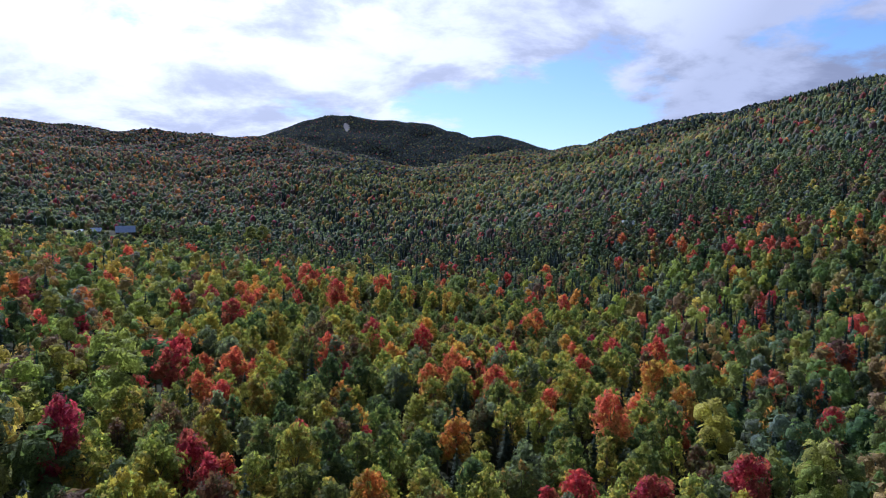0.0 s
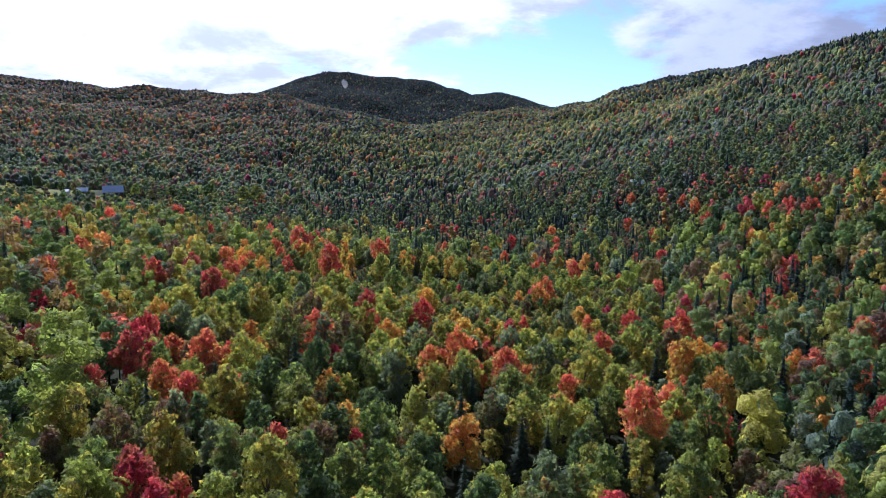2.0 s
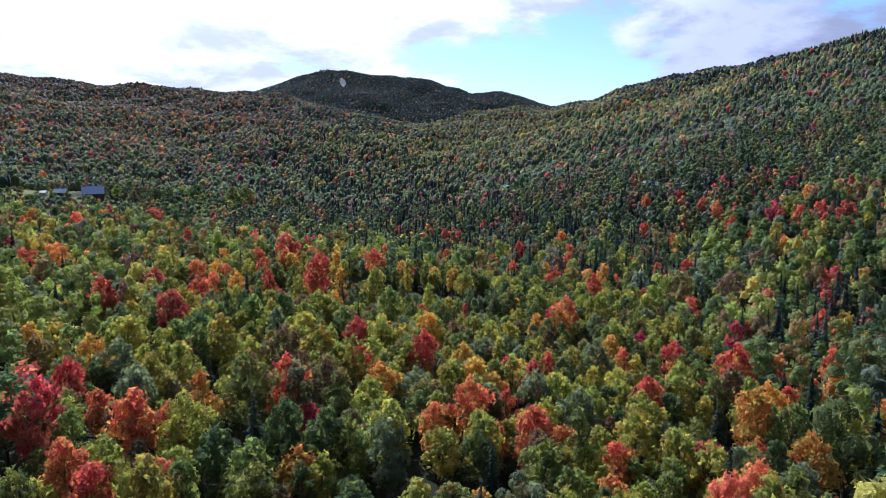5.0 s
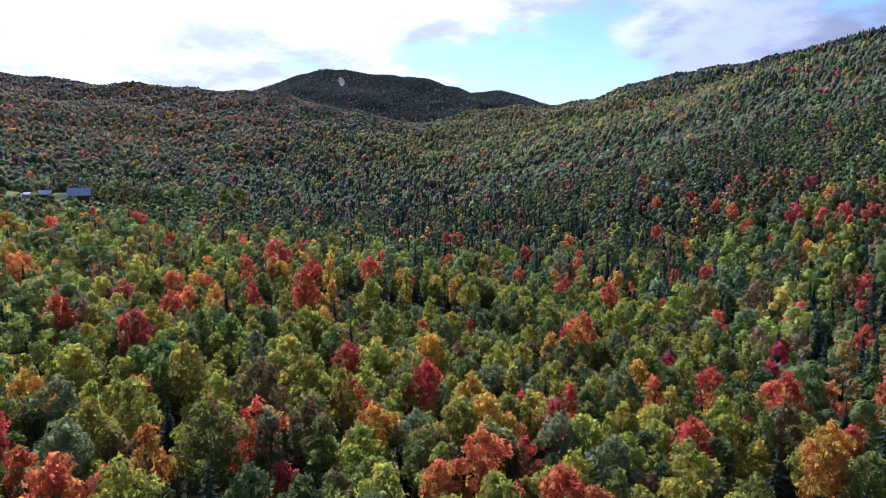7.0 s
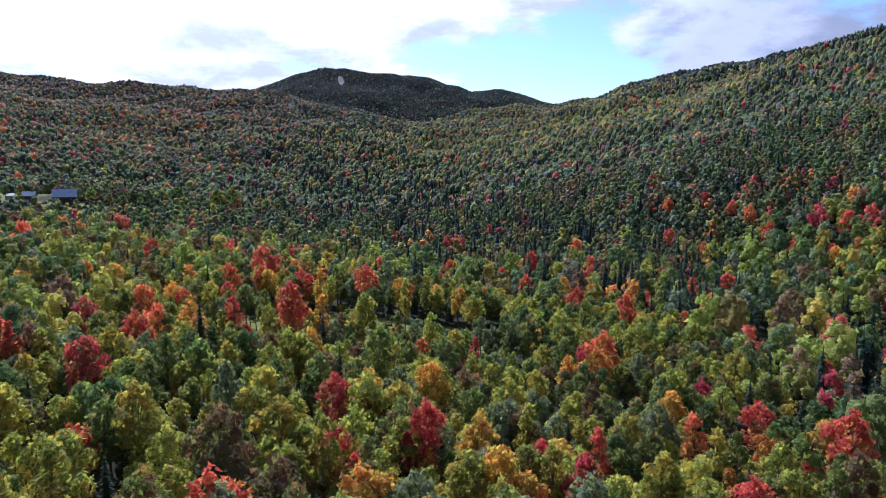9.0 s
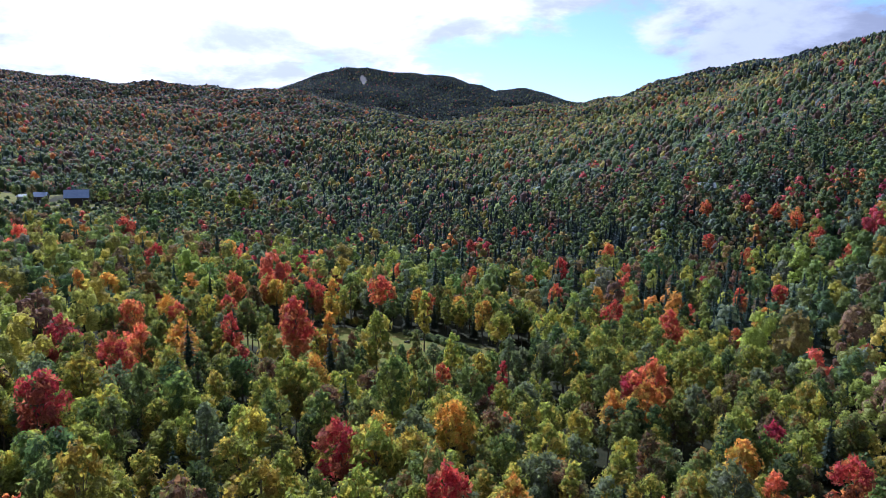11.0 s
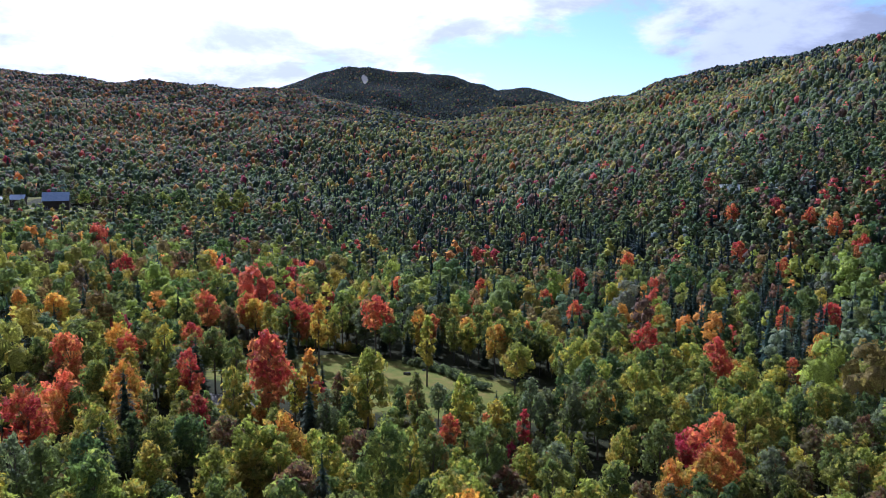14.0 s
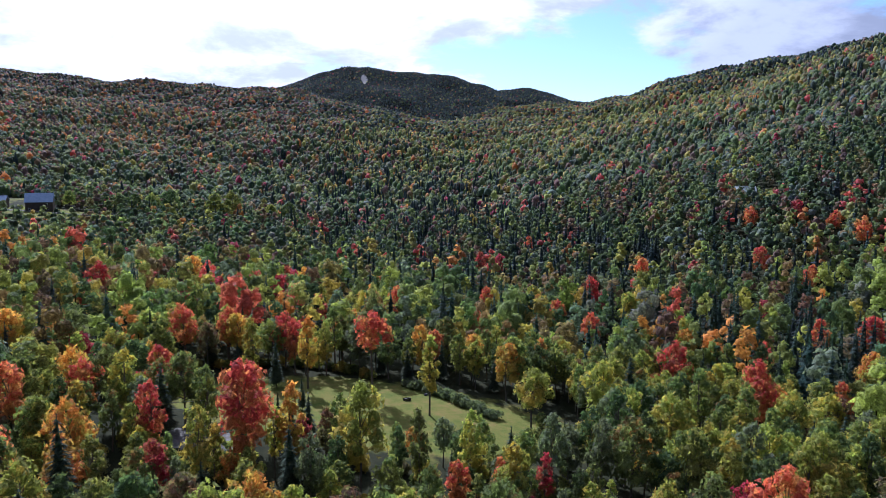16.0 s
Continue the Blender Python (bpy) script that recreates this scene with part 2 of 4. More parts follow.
EAST = ((330, 2450, 208), (460, 2050, 212), (590, 1780, 248), (700, 1600, 252), (880, 1400, 293), (1200, 1150, 390), (1700, 800, 500), (2100, 100, 480))
SPUR = ((-90, 1500, 58), (60, 1750, 122), (230, 2050, 182), (330, 2450, 208))
PEAK = ((-1500, 3300, 285), (-770, 3400, 352), (-540, 3400, 446), (-400, 3400, 446), (-62, 3450, 425), (178, 3450, 362), (280, 3380, 368), (520, 3400, 270), (900, 3600, 240))
WEST = ((-2100, 1400, 400), (-1500, 1800, 312), (-1185, 2000, 268), (-1060, 2000, 258), (-906, 2000, 232), (-737, 2000, 230), (-520, 2020, 226), (-380, 2150, 188), (-250, 2400, 120))


def ground(x, y):
    x, y = np.asarray(x, float), np.asarray(y, float)
    parts = np.stack([valley(x, y), ridge(x, y, EAST, 0.35, 40), ridge(x, y, SPUR, 0.28, 120), ridge(x, y, PEAK, 0.36, 40), ridge(x, y, WEST, 0.215, 60)])
    top = parts.max(0)
    z = top + 9 * np.log(np.exp((parts - top) / 9).sum(0))
    far = np.clip((np.hypot(x, y) - 500) / 900, 0, 1)
    return z + waves(x, y, 420, 5) * (0.6 + 9 * far) + waves(x, y, 130, 6) * (0.5 + 2.5 * far)


# ---- mesh helpers ----
def mesh_of(name, verts, tris, mats, index=None, smooth=False):
    """A triangle mesh from arrays."""
    me = bpy.data.meshes.new(name)
    n, k = len(verts), len(tris)
    me.vertices.add(n)
    me.vertices.foreach_set("co", np.asarray(verts, np.float32).ravel())
    me.loops.add(3 * k)
    me.loops.foreach_set("vertex_index", np.asarray(tris, np.int32).ravel())
    me.polygons.add(k)
    me.polygons.foreach_set("loop_start", np.arange(0, 3 * k, 3, dtype=np.int32))
    me.polygons.foreach_set("use_smooth", np.full(k, smooth))
    for m in mats:
        me.materials.append(m)
    if index is not None:
        me.polygons.foreach_set("material_index", np.asarray(index, np.int32))
    me.update(calc_edges=True)
    return me


def part(name, data, parent, label="", m=None):
    ob = new(name, data)
    ob.parent = parent
    if m is not None:
        ob.matrix_basis = m
    return tagged(ob, label)


def thing(name, label, category, at=(0, 0, 0), turn=0.0, group="", kind=""):
    ob = new(name)
    ob.matrix_basis = pose(*at, 0, 0, turn)
    ob.empty_display_size = 0.5
    return tagged(ob, label, category, group, kind)


def joined(pieces):
    verts, tris, n = [], [], 0
    for v, f in pieces:
        verts.append(np.asarray(v, float)), tris.append(np.asarray(f, int) + n)
        n += len(v)
    return np.concatenate(verts), np.concatenate(tris)


def limb(a, b, ra, rb, sides=5):
    """A tapered round piece from a to b."""
    a, b = Vector(a), Vector(b)
    q = (b - a).to_track_quat("Z", "Y")
    rings = []
    for p, r in ((a, ra), (b, rb)):
        rings += [p + q @ Vector((r * math.cos(2 * math.pi * i / sides), r * math.sin(2 * math.pi * i / sides), 0)) for i in range(sides)]
    f = []
    for i in range(sides):
        j = (i + 1) % sides
        f += [(i, j, sides + j), (i, sides + j, sides + i)]
    return [tuple(p) for p in rings], f


def ball(rng, rough=0.16):
    """A lumpy twenty-sided clump of about radius 1."""
    g = (1 + 5 ** 0.5) / 2
    v = np.array([(-1, g, 0), (1, g, 0), (-1, -g, 0), (1, -g, 0), (0, -1, g), (0, 1, g), (0, -1, -g), (0, 1, -g), (g, 0, -1), (g, 0, 1), (-g, 0, -1), (-g, 0, 1)]) / math.hypot(1, g)
    f = np.array([(0, 11, 5), (0, 5, 1), (0, 1, 7), (0, 7, 10), (0, 10, 11), (1, 5, 9), (5, 11, 4), (11, 10, 2), (10, 7, 6), (7, 1, 8), (3, 9, 4), (3, 4, 2), (3, 2, 6), (3, 6, 8), (3, 8, 9), (4, 9, 5), (2, 4, 11), (6, 2, 10), (8, 6, 7), (9, 8, 1)])
    return v * (1 + rng.uniform(-rough, rough, (12, 1))), f


def dome(rng, at, radii, sides=5, rough=0.18):
    """A lumpy leafy dome, open below."""
    a = np.arange(sides) * 2 * np.pi / sides + rng.uniform(0, 6)
    ring = [np.stack([np.cos(a + i * 0.6) * r, np.sin(a + i * 0.6) * r, np.full(sides, h)], 1) for i, (r, h) in enumerate(((0.98, -0.35), (0.78, 0.55)))]
    v = np.concatenate(ring + [np.array([(0, 0, 0.98)])]) * (1 + rng.uniform(-rough, rough, (2 * sides + 1, 1)))
    f = []
    for i in range(sides):
        j = (i + 1) % sides
        f += [(i, j, sides + i), (j, sides + j, sides + i), (sides + i, sides + j, 2 * sides)]
    return v * np.array(radii) + np.array(at), np.array(f)


def sprays(rng, lobes, count, size, shake=0.5):
    """Small flat sprays of leaves over the outside of a crown's lobes."""
    c, r = np.array([l[0] for l in lobes]), np.array([l[1] for l in lobes])
    area = (r[:, 0] * r[:, 2]) ** 1.0
    which = rng.choice(len(lobes), count * 3, p=area / area.sum())
    u = rng.normal(size=(count * 3, 3)) + (0, 0, 0.45)
    u /= np.linalg.norm(u, axis=1)[:, None]
    p = c[which] + u * r[which] * rng.uniform(0.86, 1.2, (count * 3, 1))
    depth = (((p[:, None] - c[None]) / r[None]) ** 2).sum(2)
    depth[np.arange(len(p)), which] = 9
    keep = np.nonzero(depth.min(1) > 0.8)[0][:count]
    p, u = p[keep], u[keep]
    n = u + rng.normal(size=p.shape) * shake
    n /= np.linalg.norm(n, axis=1)[:, None]
    s = np.cross(n, rng.normal(size=p.shape))
    s /= np.linalg.norm(s, axis=1)[:, None]
    w = np.cross(n, s)
    k = size * rng.uniform(0.5, 1.3, (len(p), 1))
    v = np.stack([p - s * k * 0.55 - w * k * 0.3, p + s * k * 0.55 - w * k * 0.35, p + w * k * 0.7 - n * k * 0.15], 1).reshape(-1, 3)
    return v, np.arange(len(v)).reshape(-1, 3)


def crown_lobes(rng, height, low, wide, count, pointed=0.0):
    """The puffs of a broadleaf crown between low and height: uneven, widest above the middle."""
    lobes, lean = [], rng.uniform(-0.16, 0.16, 2) * wide
    for i in range(count):
        h = (i + 0.5) / count
        a, out = i * 2.4 + rng.uniform(-0.6, 0.6), math.sin(math.pi * min(0.98, 0.16 + 0.78 * h ** 0.9)) * (1 - pointed * h)
        d = wide * out * rng.uniform(0.42, 0.92) if i < count - 1 else 0.0
        r = wide * rng.uniform(0.24, 0.42) * (0.75 + 0.35 * out)
        lobes.append(((d * math.cos(a) + lean[0] * h, d * math.sin(a) + lean[1] * h, low + (height - low) * (0.06 + 0.84 * h) + rng.uniform(-0.4, 0.4)), (r, r, r * rng.uniform(0.8, 1.15))))
    return lobes


def broadleaf(seed, height, low, wide, lobes, leaves, size, pointed=0.0):
    """Trunk with limbs, and crown, of one broadleaf tree, as arrays."""
    rng = np.random.RandomState(seed)
    puffs = crown_lobes(rng, height, low, wide, lobes, pointed)
    bend = rng.uniform(-0.4, 0.4, 2)
    wood = [limb((0, 0, -0.6), (bend[0], bend[1], low), 0.017 * height, 0.012 * height, 6), limb((bend[0], bend[1], low), (0, 0, height * 0.86), 0.012 * height, 0.03)]
    for i, (c, r) in enumerate(puffs[:-1]):
        f = rng.uniform(0.1, 0.6)
        root = (bend[0] * (1 - f), bend[1] * (1 - f), low + (c[2] - low) * 0.5)
        wood.append(limb(root, (c[0] * 0.95, c[1] * 0.95, c[2]), 0.006 * height, 0.025, 4))
    crown = joined([dome(rng, c, np.array(r) * 0.8, 5, 0.2) for c, r in puffs] + [sprays(rng, puffs, leaves, size)])
    return joined(wood), crown, 0


def spruce(seed, height, wide, count, size):
    """A pointed conifer: drooping sprays in loose tiers round a straight stem."""
    rng = np.random.RandomState(seed)
    tiers = max(5, round(height * 0.9))
    f = 1 - np.sqrt(rng.uniform(0.0, 0.94, count))
    f = (np.floor(f * tiers) + rng.uniform(0.0, 0.55, count)) / tiers
    a, low = rng.uniform(0, 2 * np.pi, count), height * 0.12
    reach = wide * (1 - f) ** 0.8 * rng.uniform(0.45, 1.08, count) + 0.08
    d = np.stack([np.cos(a), np.sin(a), np.full(count, -0.32)], 1)
    s = np.stack([-np.sin(a), np.cos(a), rng.uniform(-0.25, 0.25, count)], 1)
    p = np.stack([np.cos(a) * reach, np.sin(a) * reach, low + (height - low) * f - 0.3 * reach + 0.25 * wide], 1)
    k = (size * (0.45 + 0.75 * (1 - f)))[:, None] * rng.uniform(0.7, 1.25, (count, 1))
    v = np.stack([p - d * k * 0.75 - s * k * 0.42, p - d * k * 0.6 + s * k * 0.42, p + d * k * 0.55], 1).reshape(-1, 3)
    core = limb((0, 0, low), (0, 0, height), wide * 0.55, 0.03, 6)
    wood = limb((0, 0, -0.6), (0, 0, height * 0.97), 0.012 * height, 0.02, 6)
    return (np.array(wood[0]), np.array(wood[1])), joined([core, (v, np.arange(len(v)).reshape(-1, 3))]), len(core[1])


# ---- the ground ----
def in_clearing(x, y):
    """1 well inside the mown clearing, 0 in the woods."""
    u, v = (x + 24) * 0.97 + (y - 330) * -0.2, (y - 330) + (x + 24) * 0.12
    return np.clip(1.6 - np.hypot(u / 45, v / 23.5) * 1.1, 0, 1)


def in_brush(x, y):
    """Low growth between the clearing and the woods before it."""
    return np.clip(1.6 - np.hypot((x + 30) / 50, (y - 285 - 0.05 * x) / 14) * 1.1, 0, 1)


def in_farm(x, y):
    """The hay meadows and the yard round the barns."""
    hay = 1.6 - np.hypot((x + 395) / 85, (y - 655) / 55) * 1.1
    yard = 1.6 - np.hypot((x + 266) / 55, (y - 606 - 0.1 * (x + 266)) / 36) * 1.1
    glade = 1.6 - np.hypot((x - 28) / 20, (y - 905) / 26) * 1.1
    lawn = 1.6 - np.hypot((x - 172) / 11, (y - 600) / 9) * 1.1
    yard_2 = 1.6 - np.hypot((x - 111) / 9, (y - 928) / 10) * 1.1
    return np.clip(np.maximum.reduce([hay, yard, glade, lawn, yard_2]), 0, 1)


def open_land(x, y):
    return np.maximum(in_clearing(x, y), in_farm(x, y))


gx = np.concatenate([-np.geomspace(4900, 262, 60), np.arange(-256, 257, 4.0), np.geomspace(262, 4900, 60)])
gy = np.concatenate([np.linspace(-2400, 40, 30), np.arange(60, 420, 4.0), np.arange(420, 900, 8.0), np.geomspace(900, 4900, 110)])
GX, GY = np.meshgrid(gx, gy)
GZ = ground(GX, GY)
nx, ny = len(gx), len(gy)
cell = (np.arange(ny - 1)[:, None] * nx + np.arange(nx - 1)).ravel()
land_tris = np.concatenate([np.stack([cell, cell + 1, cell + nx + 1], 1), np.stack([cell, cell + nx + 1, cell + nx], 1)])
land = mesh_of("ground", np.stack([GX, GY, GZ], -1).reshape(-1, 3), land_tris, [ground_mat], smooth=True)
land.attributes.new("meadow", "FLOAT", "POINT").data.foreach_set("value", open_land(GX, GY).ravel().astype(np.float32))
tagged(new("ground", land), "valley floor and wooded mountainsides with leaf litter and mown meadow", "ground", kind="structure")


def height_at(x, y):
    """The ground sheet's own height, between its corners."""
    i, j = np.clip(np.searchsorted(gx, x) - 1, 0, nx - 2), np.clip(np.searchsorted(gy, y) - 1, 0, ny - 2)
    u, v = (x - gx[i]) / (gx[i + 1] - gx[i]), (y - gy[j]) / (gy[j + 1] - gy[j])
    a, b, c, d = GZ[j, i], GZ[j, i + 1], GZ[j + 1, i], GZ[j + 1, i + 1]
    return np.where(u > v, a + u * (b - a) + v * (d - b), a + v * (c - a) + u * (d - c))


# ---- the trees that can be told apart ----
BROAD = [broadleaf(11, 14.5, 4.5, 4.0, 17, 520, 0.76), broadleaf(12, 14, 4.0, 3.6, 15, 470, 0.72, 0.3), broadleaf(13, 15, 5.0, 4.5, 20, 580, 0.78), broadleaf(14, 12.5, 4.0, 3.4, 14, 440, 0.72),
         broadleaf(15, 16, 4.5, 3.0, 17, 500, 0.68, 0.35), broadleaf(16, 13.5, 5.0, 4.1, 16, 480, 0.74, 0.1), broadleaf(17, 16, 8.5, 4.3, 13, 480, 0.72, 0.0), broadleaf(18, 15, 4.0, 3.5, 15, 460, 0.7, 0.2)]
FIRS = [spruce(21, 14, 2.4, 620, 1.0), spruce(22, 16.5, 2.6, 700, 1.05), spruce(23, 11, 2.1, 480, 0.95)]
broad_meshes = [(mesh_of("trunk", *w, [bark_mat]), mesh_of("crown", *c, [leaf_mats["green"], crown_shade_mat], np.arange(len(c[1])) < n)) for w, c, n in BROAD]
fir_meshes = [(mesh_of("trunk", *w, [bark_mat]), mesh_of("crown", *c, [needle_mat, crown_shade_mat], np.arange(len(c[1])) < 0)) for w, c, n in FIRS]
NAMES = {
    "green": ("green_maple_tree", "green broadleaf tree in full leaf among the woods", "tree"),
    "deep": ("beech_tree", "dark green broadleaf tree with a dense crown", "tree"),
    "lime": ("birch_tree", "yellow-green broadleaf tree beginning to turn", "tree"),
    "grey": ("poplar_tree", "silvery grey-green tree with pale leaves", "tree"),
    "yellow": ("yellow_birch_tree", "golden yellow autumn tree with some green leaves", "tree"),
    "warm": ("turning_maple_tree", "maple half turned from green to dull orange", "tree"),
    "orange": ("orange_maple_tree", "bright orange maple in autumn leaf", "tree"),
    "red": ("red_maple_tree", "bright red maple in autumn leaf", "tree"),
    "crimson": ("crimson_maple_tree", "deep crimson maple in autumn leaf", "tree"),
    "russet": ("russet_ash_tree", "russet brown tree with thinning leaves", "tree"),
    "fir": ("spruce_tree", "dark green pointed spruce among broadleaf trees", "tree"),
}
made_trees = {}


def plant(kind, x, y, size, turn, shape, tall=1.0, sink=0.15):
    """One tree as a thing of its own, with trunk and crown."""
    name, label, category = NAMES[kind]
    wood, leaf = (fir_meshes if kind == "fir" else broad_meshes)[shape]
    at = (x, y, float(height_at(x, y)) - sink)
    tree = thing(name, label, category, at, turn, "trees of the near woods")
    tree.scale = (size, size, size * tall)
    part("trunk", wood, tree)
    crown = part("crown", leaf, tree)
    if kind != "fir":
        crown.material_slots[0].link = "OBJECT"
        crown.material_slots[0].material = leaf_mats[kind]
    return tree


def scatter(rng, x0, x1, y0, y1, gap):
    """Places on a shaken grid."""
    xs, ys = np.meshgrid(np.arange(x0, x1, gap), np.arange(y0, y1, gap))
    xs = xs + np.where(np.arange(len(ys))[:, None] % 2, gap / 2, 0)
    return xs.ravel() + rng.uniform(-0.36, 0.36, xs.size) * gap, ys.ravel() + rng.uniform(-0.36, 0.36, xs.size) * gap


KINDS = ["green", "deep", "lime", "grey", "yellow", "warm", "orange", "red", "crimson", "russet", "fir"]


def kind_of(rng, x, y):
    """Which tree grows where: conifers along the creek and high up, drifts of one colour elsewhere."""
    wet = np.exp(-((x - creek_x(y) + 10) / np.interp(y, (380, 480, 700, 1000), (42, 75, 85, 95))) ** 2)
    drift, warm = waves(x, y, 90, 31), waves(x, y, 150, 32)
    z = ground(x, y)
    high = np.clip((z + 25 * waves(x, y, 300, 33) - 170) / 90, 0, 1)
    far = np.clip((y - 380) / 220, 0, 1)
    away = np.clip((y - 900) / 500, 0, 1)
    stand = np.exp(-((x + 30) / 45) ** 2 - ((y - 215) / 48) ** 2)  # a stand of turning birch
    # tree kinds by slope also put sunlight, cloud shade and haze into the colour
    spur = away * np.clip((x + 260) / 150, 0, 1) * np.clip((2500 - y) / 200, 0, 1) * np.clip((250 - z) / 80, 0, 1)  # turning hardwoods on the spur, its sunlight put into their yellow
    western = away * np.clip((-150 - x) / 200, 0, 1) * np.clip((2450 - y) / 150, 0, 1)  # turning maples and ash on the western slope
    peak = np.clip((y - 2450) / 200, 0, 1)  # spruce and fir on the valley-head mountain, dark also for its cloud shade
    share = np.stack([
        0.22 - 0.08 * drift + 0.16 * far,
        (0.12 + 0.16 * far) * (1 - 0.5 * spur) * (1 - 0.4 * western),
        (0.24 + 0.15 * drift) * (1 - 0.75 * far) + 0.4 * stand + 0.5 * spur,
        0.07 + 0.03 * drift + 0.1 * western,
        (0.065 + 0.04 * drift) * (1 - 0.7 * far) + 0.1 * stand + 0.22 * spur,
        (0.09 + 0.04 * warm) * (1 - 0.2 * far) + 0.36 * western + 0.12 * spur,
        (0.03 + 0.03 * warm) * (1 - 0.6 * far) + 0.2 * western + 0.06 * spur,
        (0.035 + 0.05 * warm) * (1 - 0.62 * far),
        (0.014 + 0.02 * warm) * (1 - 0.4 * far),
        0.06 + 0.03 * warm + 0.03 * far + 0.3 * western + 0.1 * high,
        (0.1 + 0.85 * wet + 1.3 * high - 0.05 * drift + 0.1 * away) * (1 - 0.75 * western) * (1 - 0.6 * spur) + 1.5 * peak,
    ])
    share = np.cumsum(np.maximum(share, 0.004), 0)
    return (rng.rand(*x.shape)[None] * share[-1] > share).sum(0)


LANDMARKS = {
    "red": ((-68, 267), (108, 399), (39, 272), (-46, 158), (-2, 172), (74, 204), (40, 193), (-50, 146), (46, 156), (51, 148), (-116, 231), (-28, 178), (-65, 272), (-49, 270), (-48, 282), (-43, 279), (62, 335), (84, 341), (37, 406), (0, 403), (-66, 358), (-76, 353), (29, 424), (137, 464), (129, 495), (80, 507), (36, 598), (-27, 411), (5, 453), (175, 496), (146, 547), (175, 521), (-69, 258), (171, 465), (-180, 552), (-54, 200), (59, 231), (70, 220), (101, 283), (-87, 238), (-56, 169), (103, 238), (90, 225), (119, 390), (-134, 306), (-99, 211), (-43, 139), (36, 142), (127, 226), (136, 227), (106, 190), (24, 155),),
    "crimson": ((50, 357), (-22, 169), (109, 314), (-90, 389), (5, 536), (15, 529), (45, 451), (165, 539), (-125, 408), (-67, 229), (-102, 266), (18, 196), (-87, 270), (-64, 174), (-59, 156), (-63, 146), (-57, 104), (-37, 104), (22, 108), (17, 103), (34, 106), (54, 117), (97, 168),),
    "grey": ((-40, 226), (-9, 156), (18, 190), (25, 183), (-50, 167), (-77, 246), (15, 117),),
    "green": ((-34, 239), (14, 156), (-82, 379), (-15, 251), (66, 186), (-60, 114), (-42, 105), (37, 120), (-13, 114),),
    "fir": ((-81, 267), (-150, 291), (27, 139),),
    "orange": ((-31, 261), (57, 184), (68, 201), (-40, 169), (-60, 270), (63, 389), (-79, 308), (-103, 432), (98, 354), (-107, 333), (-39, 415), (-65, 445), (-115, 330), (-119, 321), (-4, 240), (-15, 230), (6, 199), (10, 195), (44, 238), (72, 230), (178, 414), (-68, 192), (-85, 201), (110, 236), (92, 197), (61, 169), (80, 151), (-15, 135), (4, 132), (-10, 100),),
    "warm": ((-10, 269), (-71, 306), (-1, 337), (30, 274), (61, 278), (-18, 235), (0, 268), (-56, 240), (33, 216), (-33, 173), (-19, 181), (-6, 219), (79, 164),),
    "yellow": ((-36, 137), (-4, 143), (98, 349), (63, 393), (-34, 227), (-59, 235), (26, 242), (37, 204), (-73, 222), (-38, 192), (0, 193), (-46, 203), (-66, 203), (-9, 161), (-39, 159), (32, 172), (18, 180), (-50, 176), (177, 425), (202, 453), (226, 425), (-21, 133), (-22, 108), (-37, 93), (21, 141), (-37, 115), (74, 182), (90, 189),),
    "lime": ((23, 447), (56, 436), (-47, 250), (36, 314), (65, 325), (-52, 411), (-62, 220), (-16, 213), (-48, 183), (-25, 211), (-55, 123), (7, 102), (23, 126), (31, 111),),
    "russet": ((-31, 194), (-22, 187), (-45, 117), (-30, 95),),
}
STANDING = [  # trees that stand free round the clearing: kind, place, form, size
    ("orange", -42.2, 342.5, 4, 0.98), ("yellow", -54.2, 339.3, 4, 0.92), ("red", -26.7, 343.7, 6, 1.05), ("red", -40.5, 287.4, 2, 1.02),
    ("lime", -12.5, 330.8, 4, 1.0), ("lime", 8.6, 315.8, 6, 0.95), ("yellow", 25.5, 329.1, 2, 0.95), ("orange", -33.5, 289, 4, 0.85),
    ("lime", -22, 288, 2, 0.95), ("warm", -12.5, 291, 4, 0.72), ("red", -57, 291, 7, 0.75), ("fir", -40, 326.5, 2, 0.55), ("fir", -49.5, 341.5, 0, 0.7),
    ("lime", -4, 292, 7, 0.8), ("yellow", 3, 287, 3, 0.8), ("green", -72, 283, 3, 0.8), ("orange", -64, 279, 5, 0.8), ("crimson", -50, 276, 3, 0.7), ("grey", -28, 279, 7, 0.7), ("green", -16, 277, 3, 0.75), ("lime", -45, 280, 7, 0.8), ("red", -80, 290, 0, 0.85), ("red", -6, 284, 3, 0.62), ("green", -36, 273, 3, 0.7),
    ("green", -165, 672, 2, 1.7), ("green", -176, 668, 0, 1.65), ("deep", -204, 660, 2, 1.55), ("green", -215, 655, 5, 1.4), ("green", -140, 680, 0, 1.3), ("deep", -128, 684, 2, 1.4),
    ("green", -259, 633, 0, 1.05), ("russet", -246, 634, 3, 0.95), ("deep", -236, 652, 5, 1.1), ("deep", -226, 655, 2, 1.15), ("warm", -300, 612, 3, 0.8), ("grey", -287, 608, 3, 0.7),
    ("deep", -345, 600, 3, 0.85), ("green", -343, 609, 3, 0.8), ("deep", -338, 618, 3, 0.85), ("green", -333, 627, 3, 0.8), ("deep", -321, 631, 5, 0.9), ("russet", -311, 633, 5, 0.9),
]
rng = np.random.RandomState(7)
taken = []
for kind, x, y, shape, size in STANDING:
    plant(kind, x, y, size if y > 300 else size * 1.12, rng.uniform(0, 360), shape, 1.2 if y < 400 else 1.0)
    taken.append((x, y))
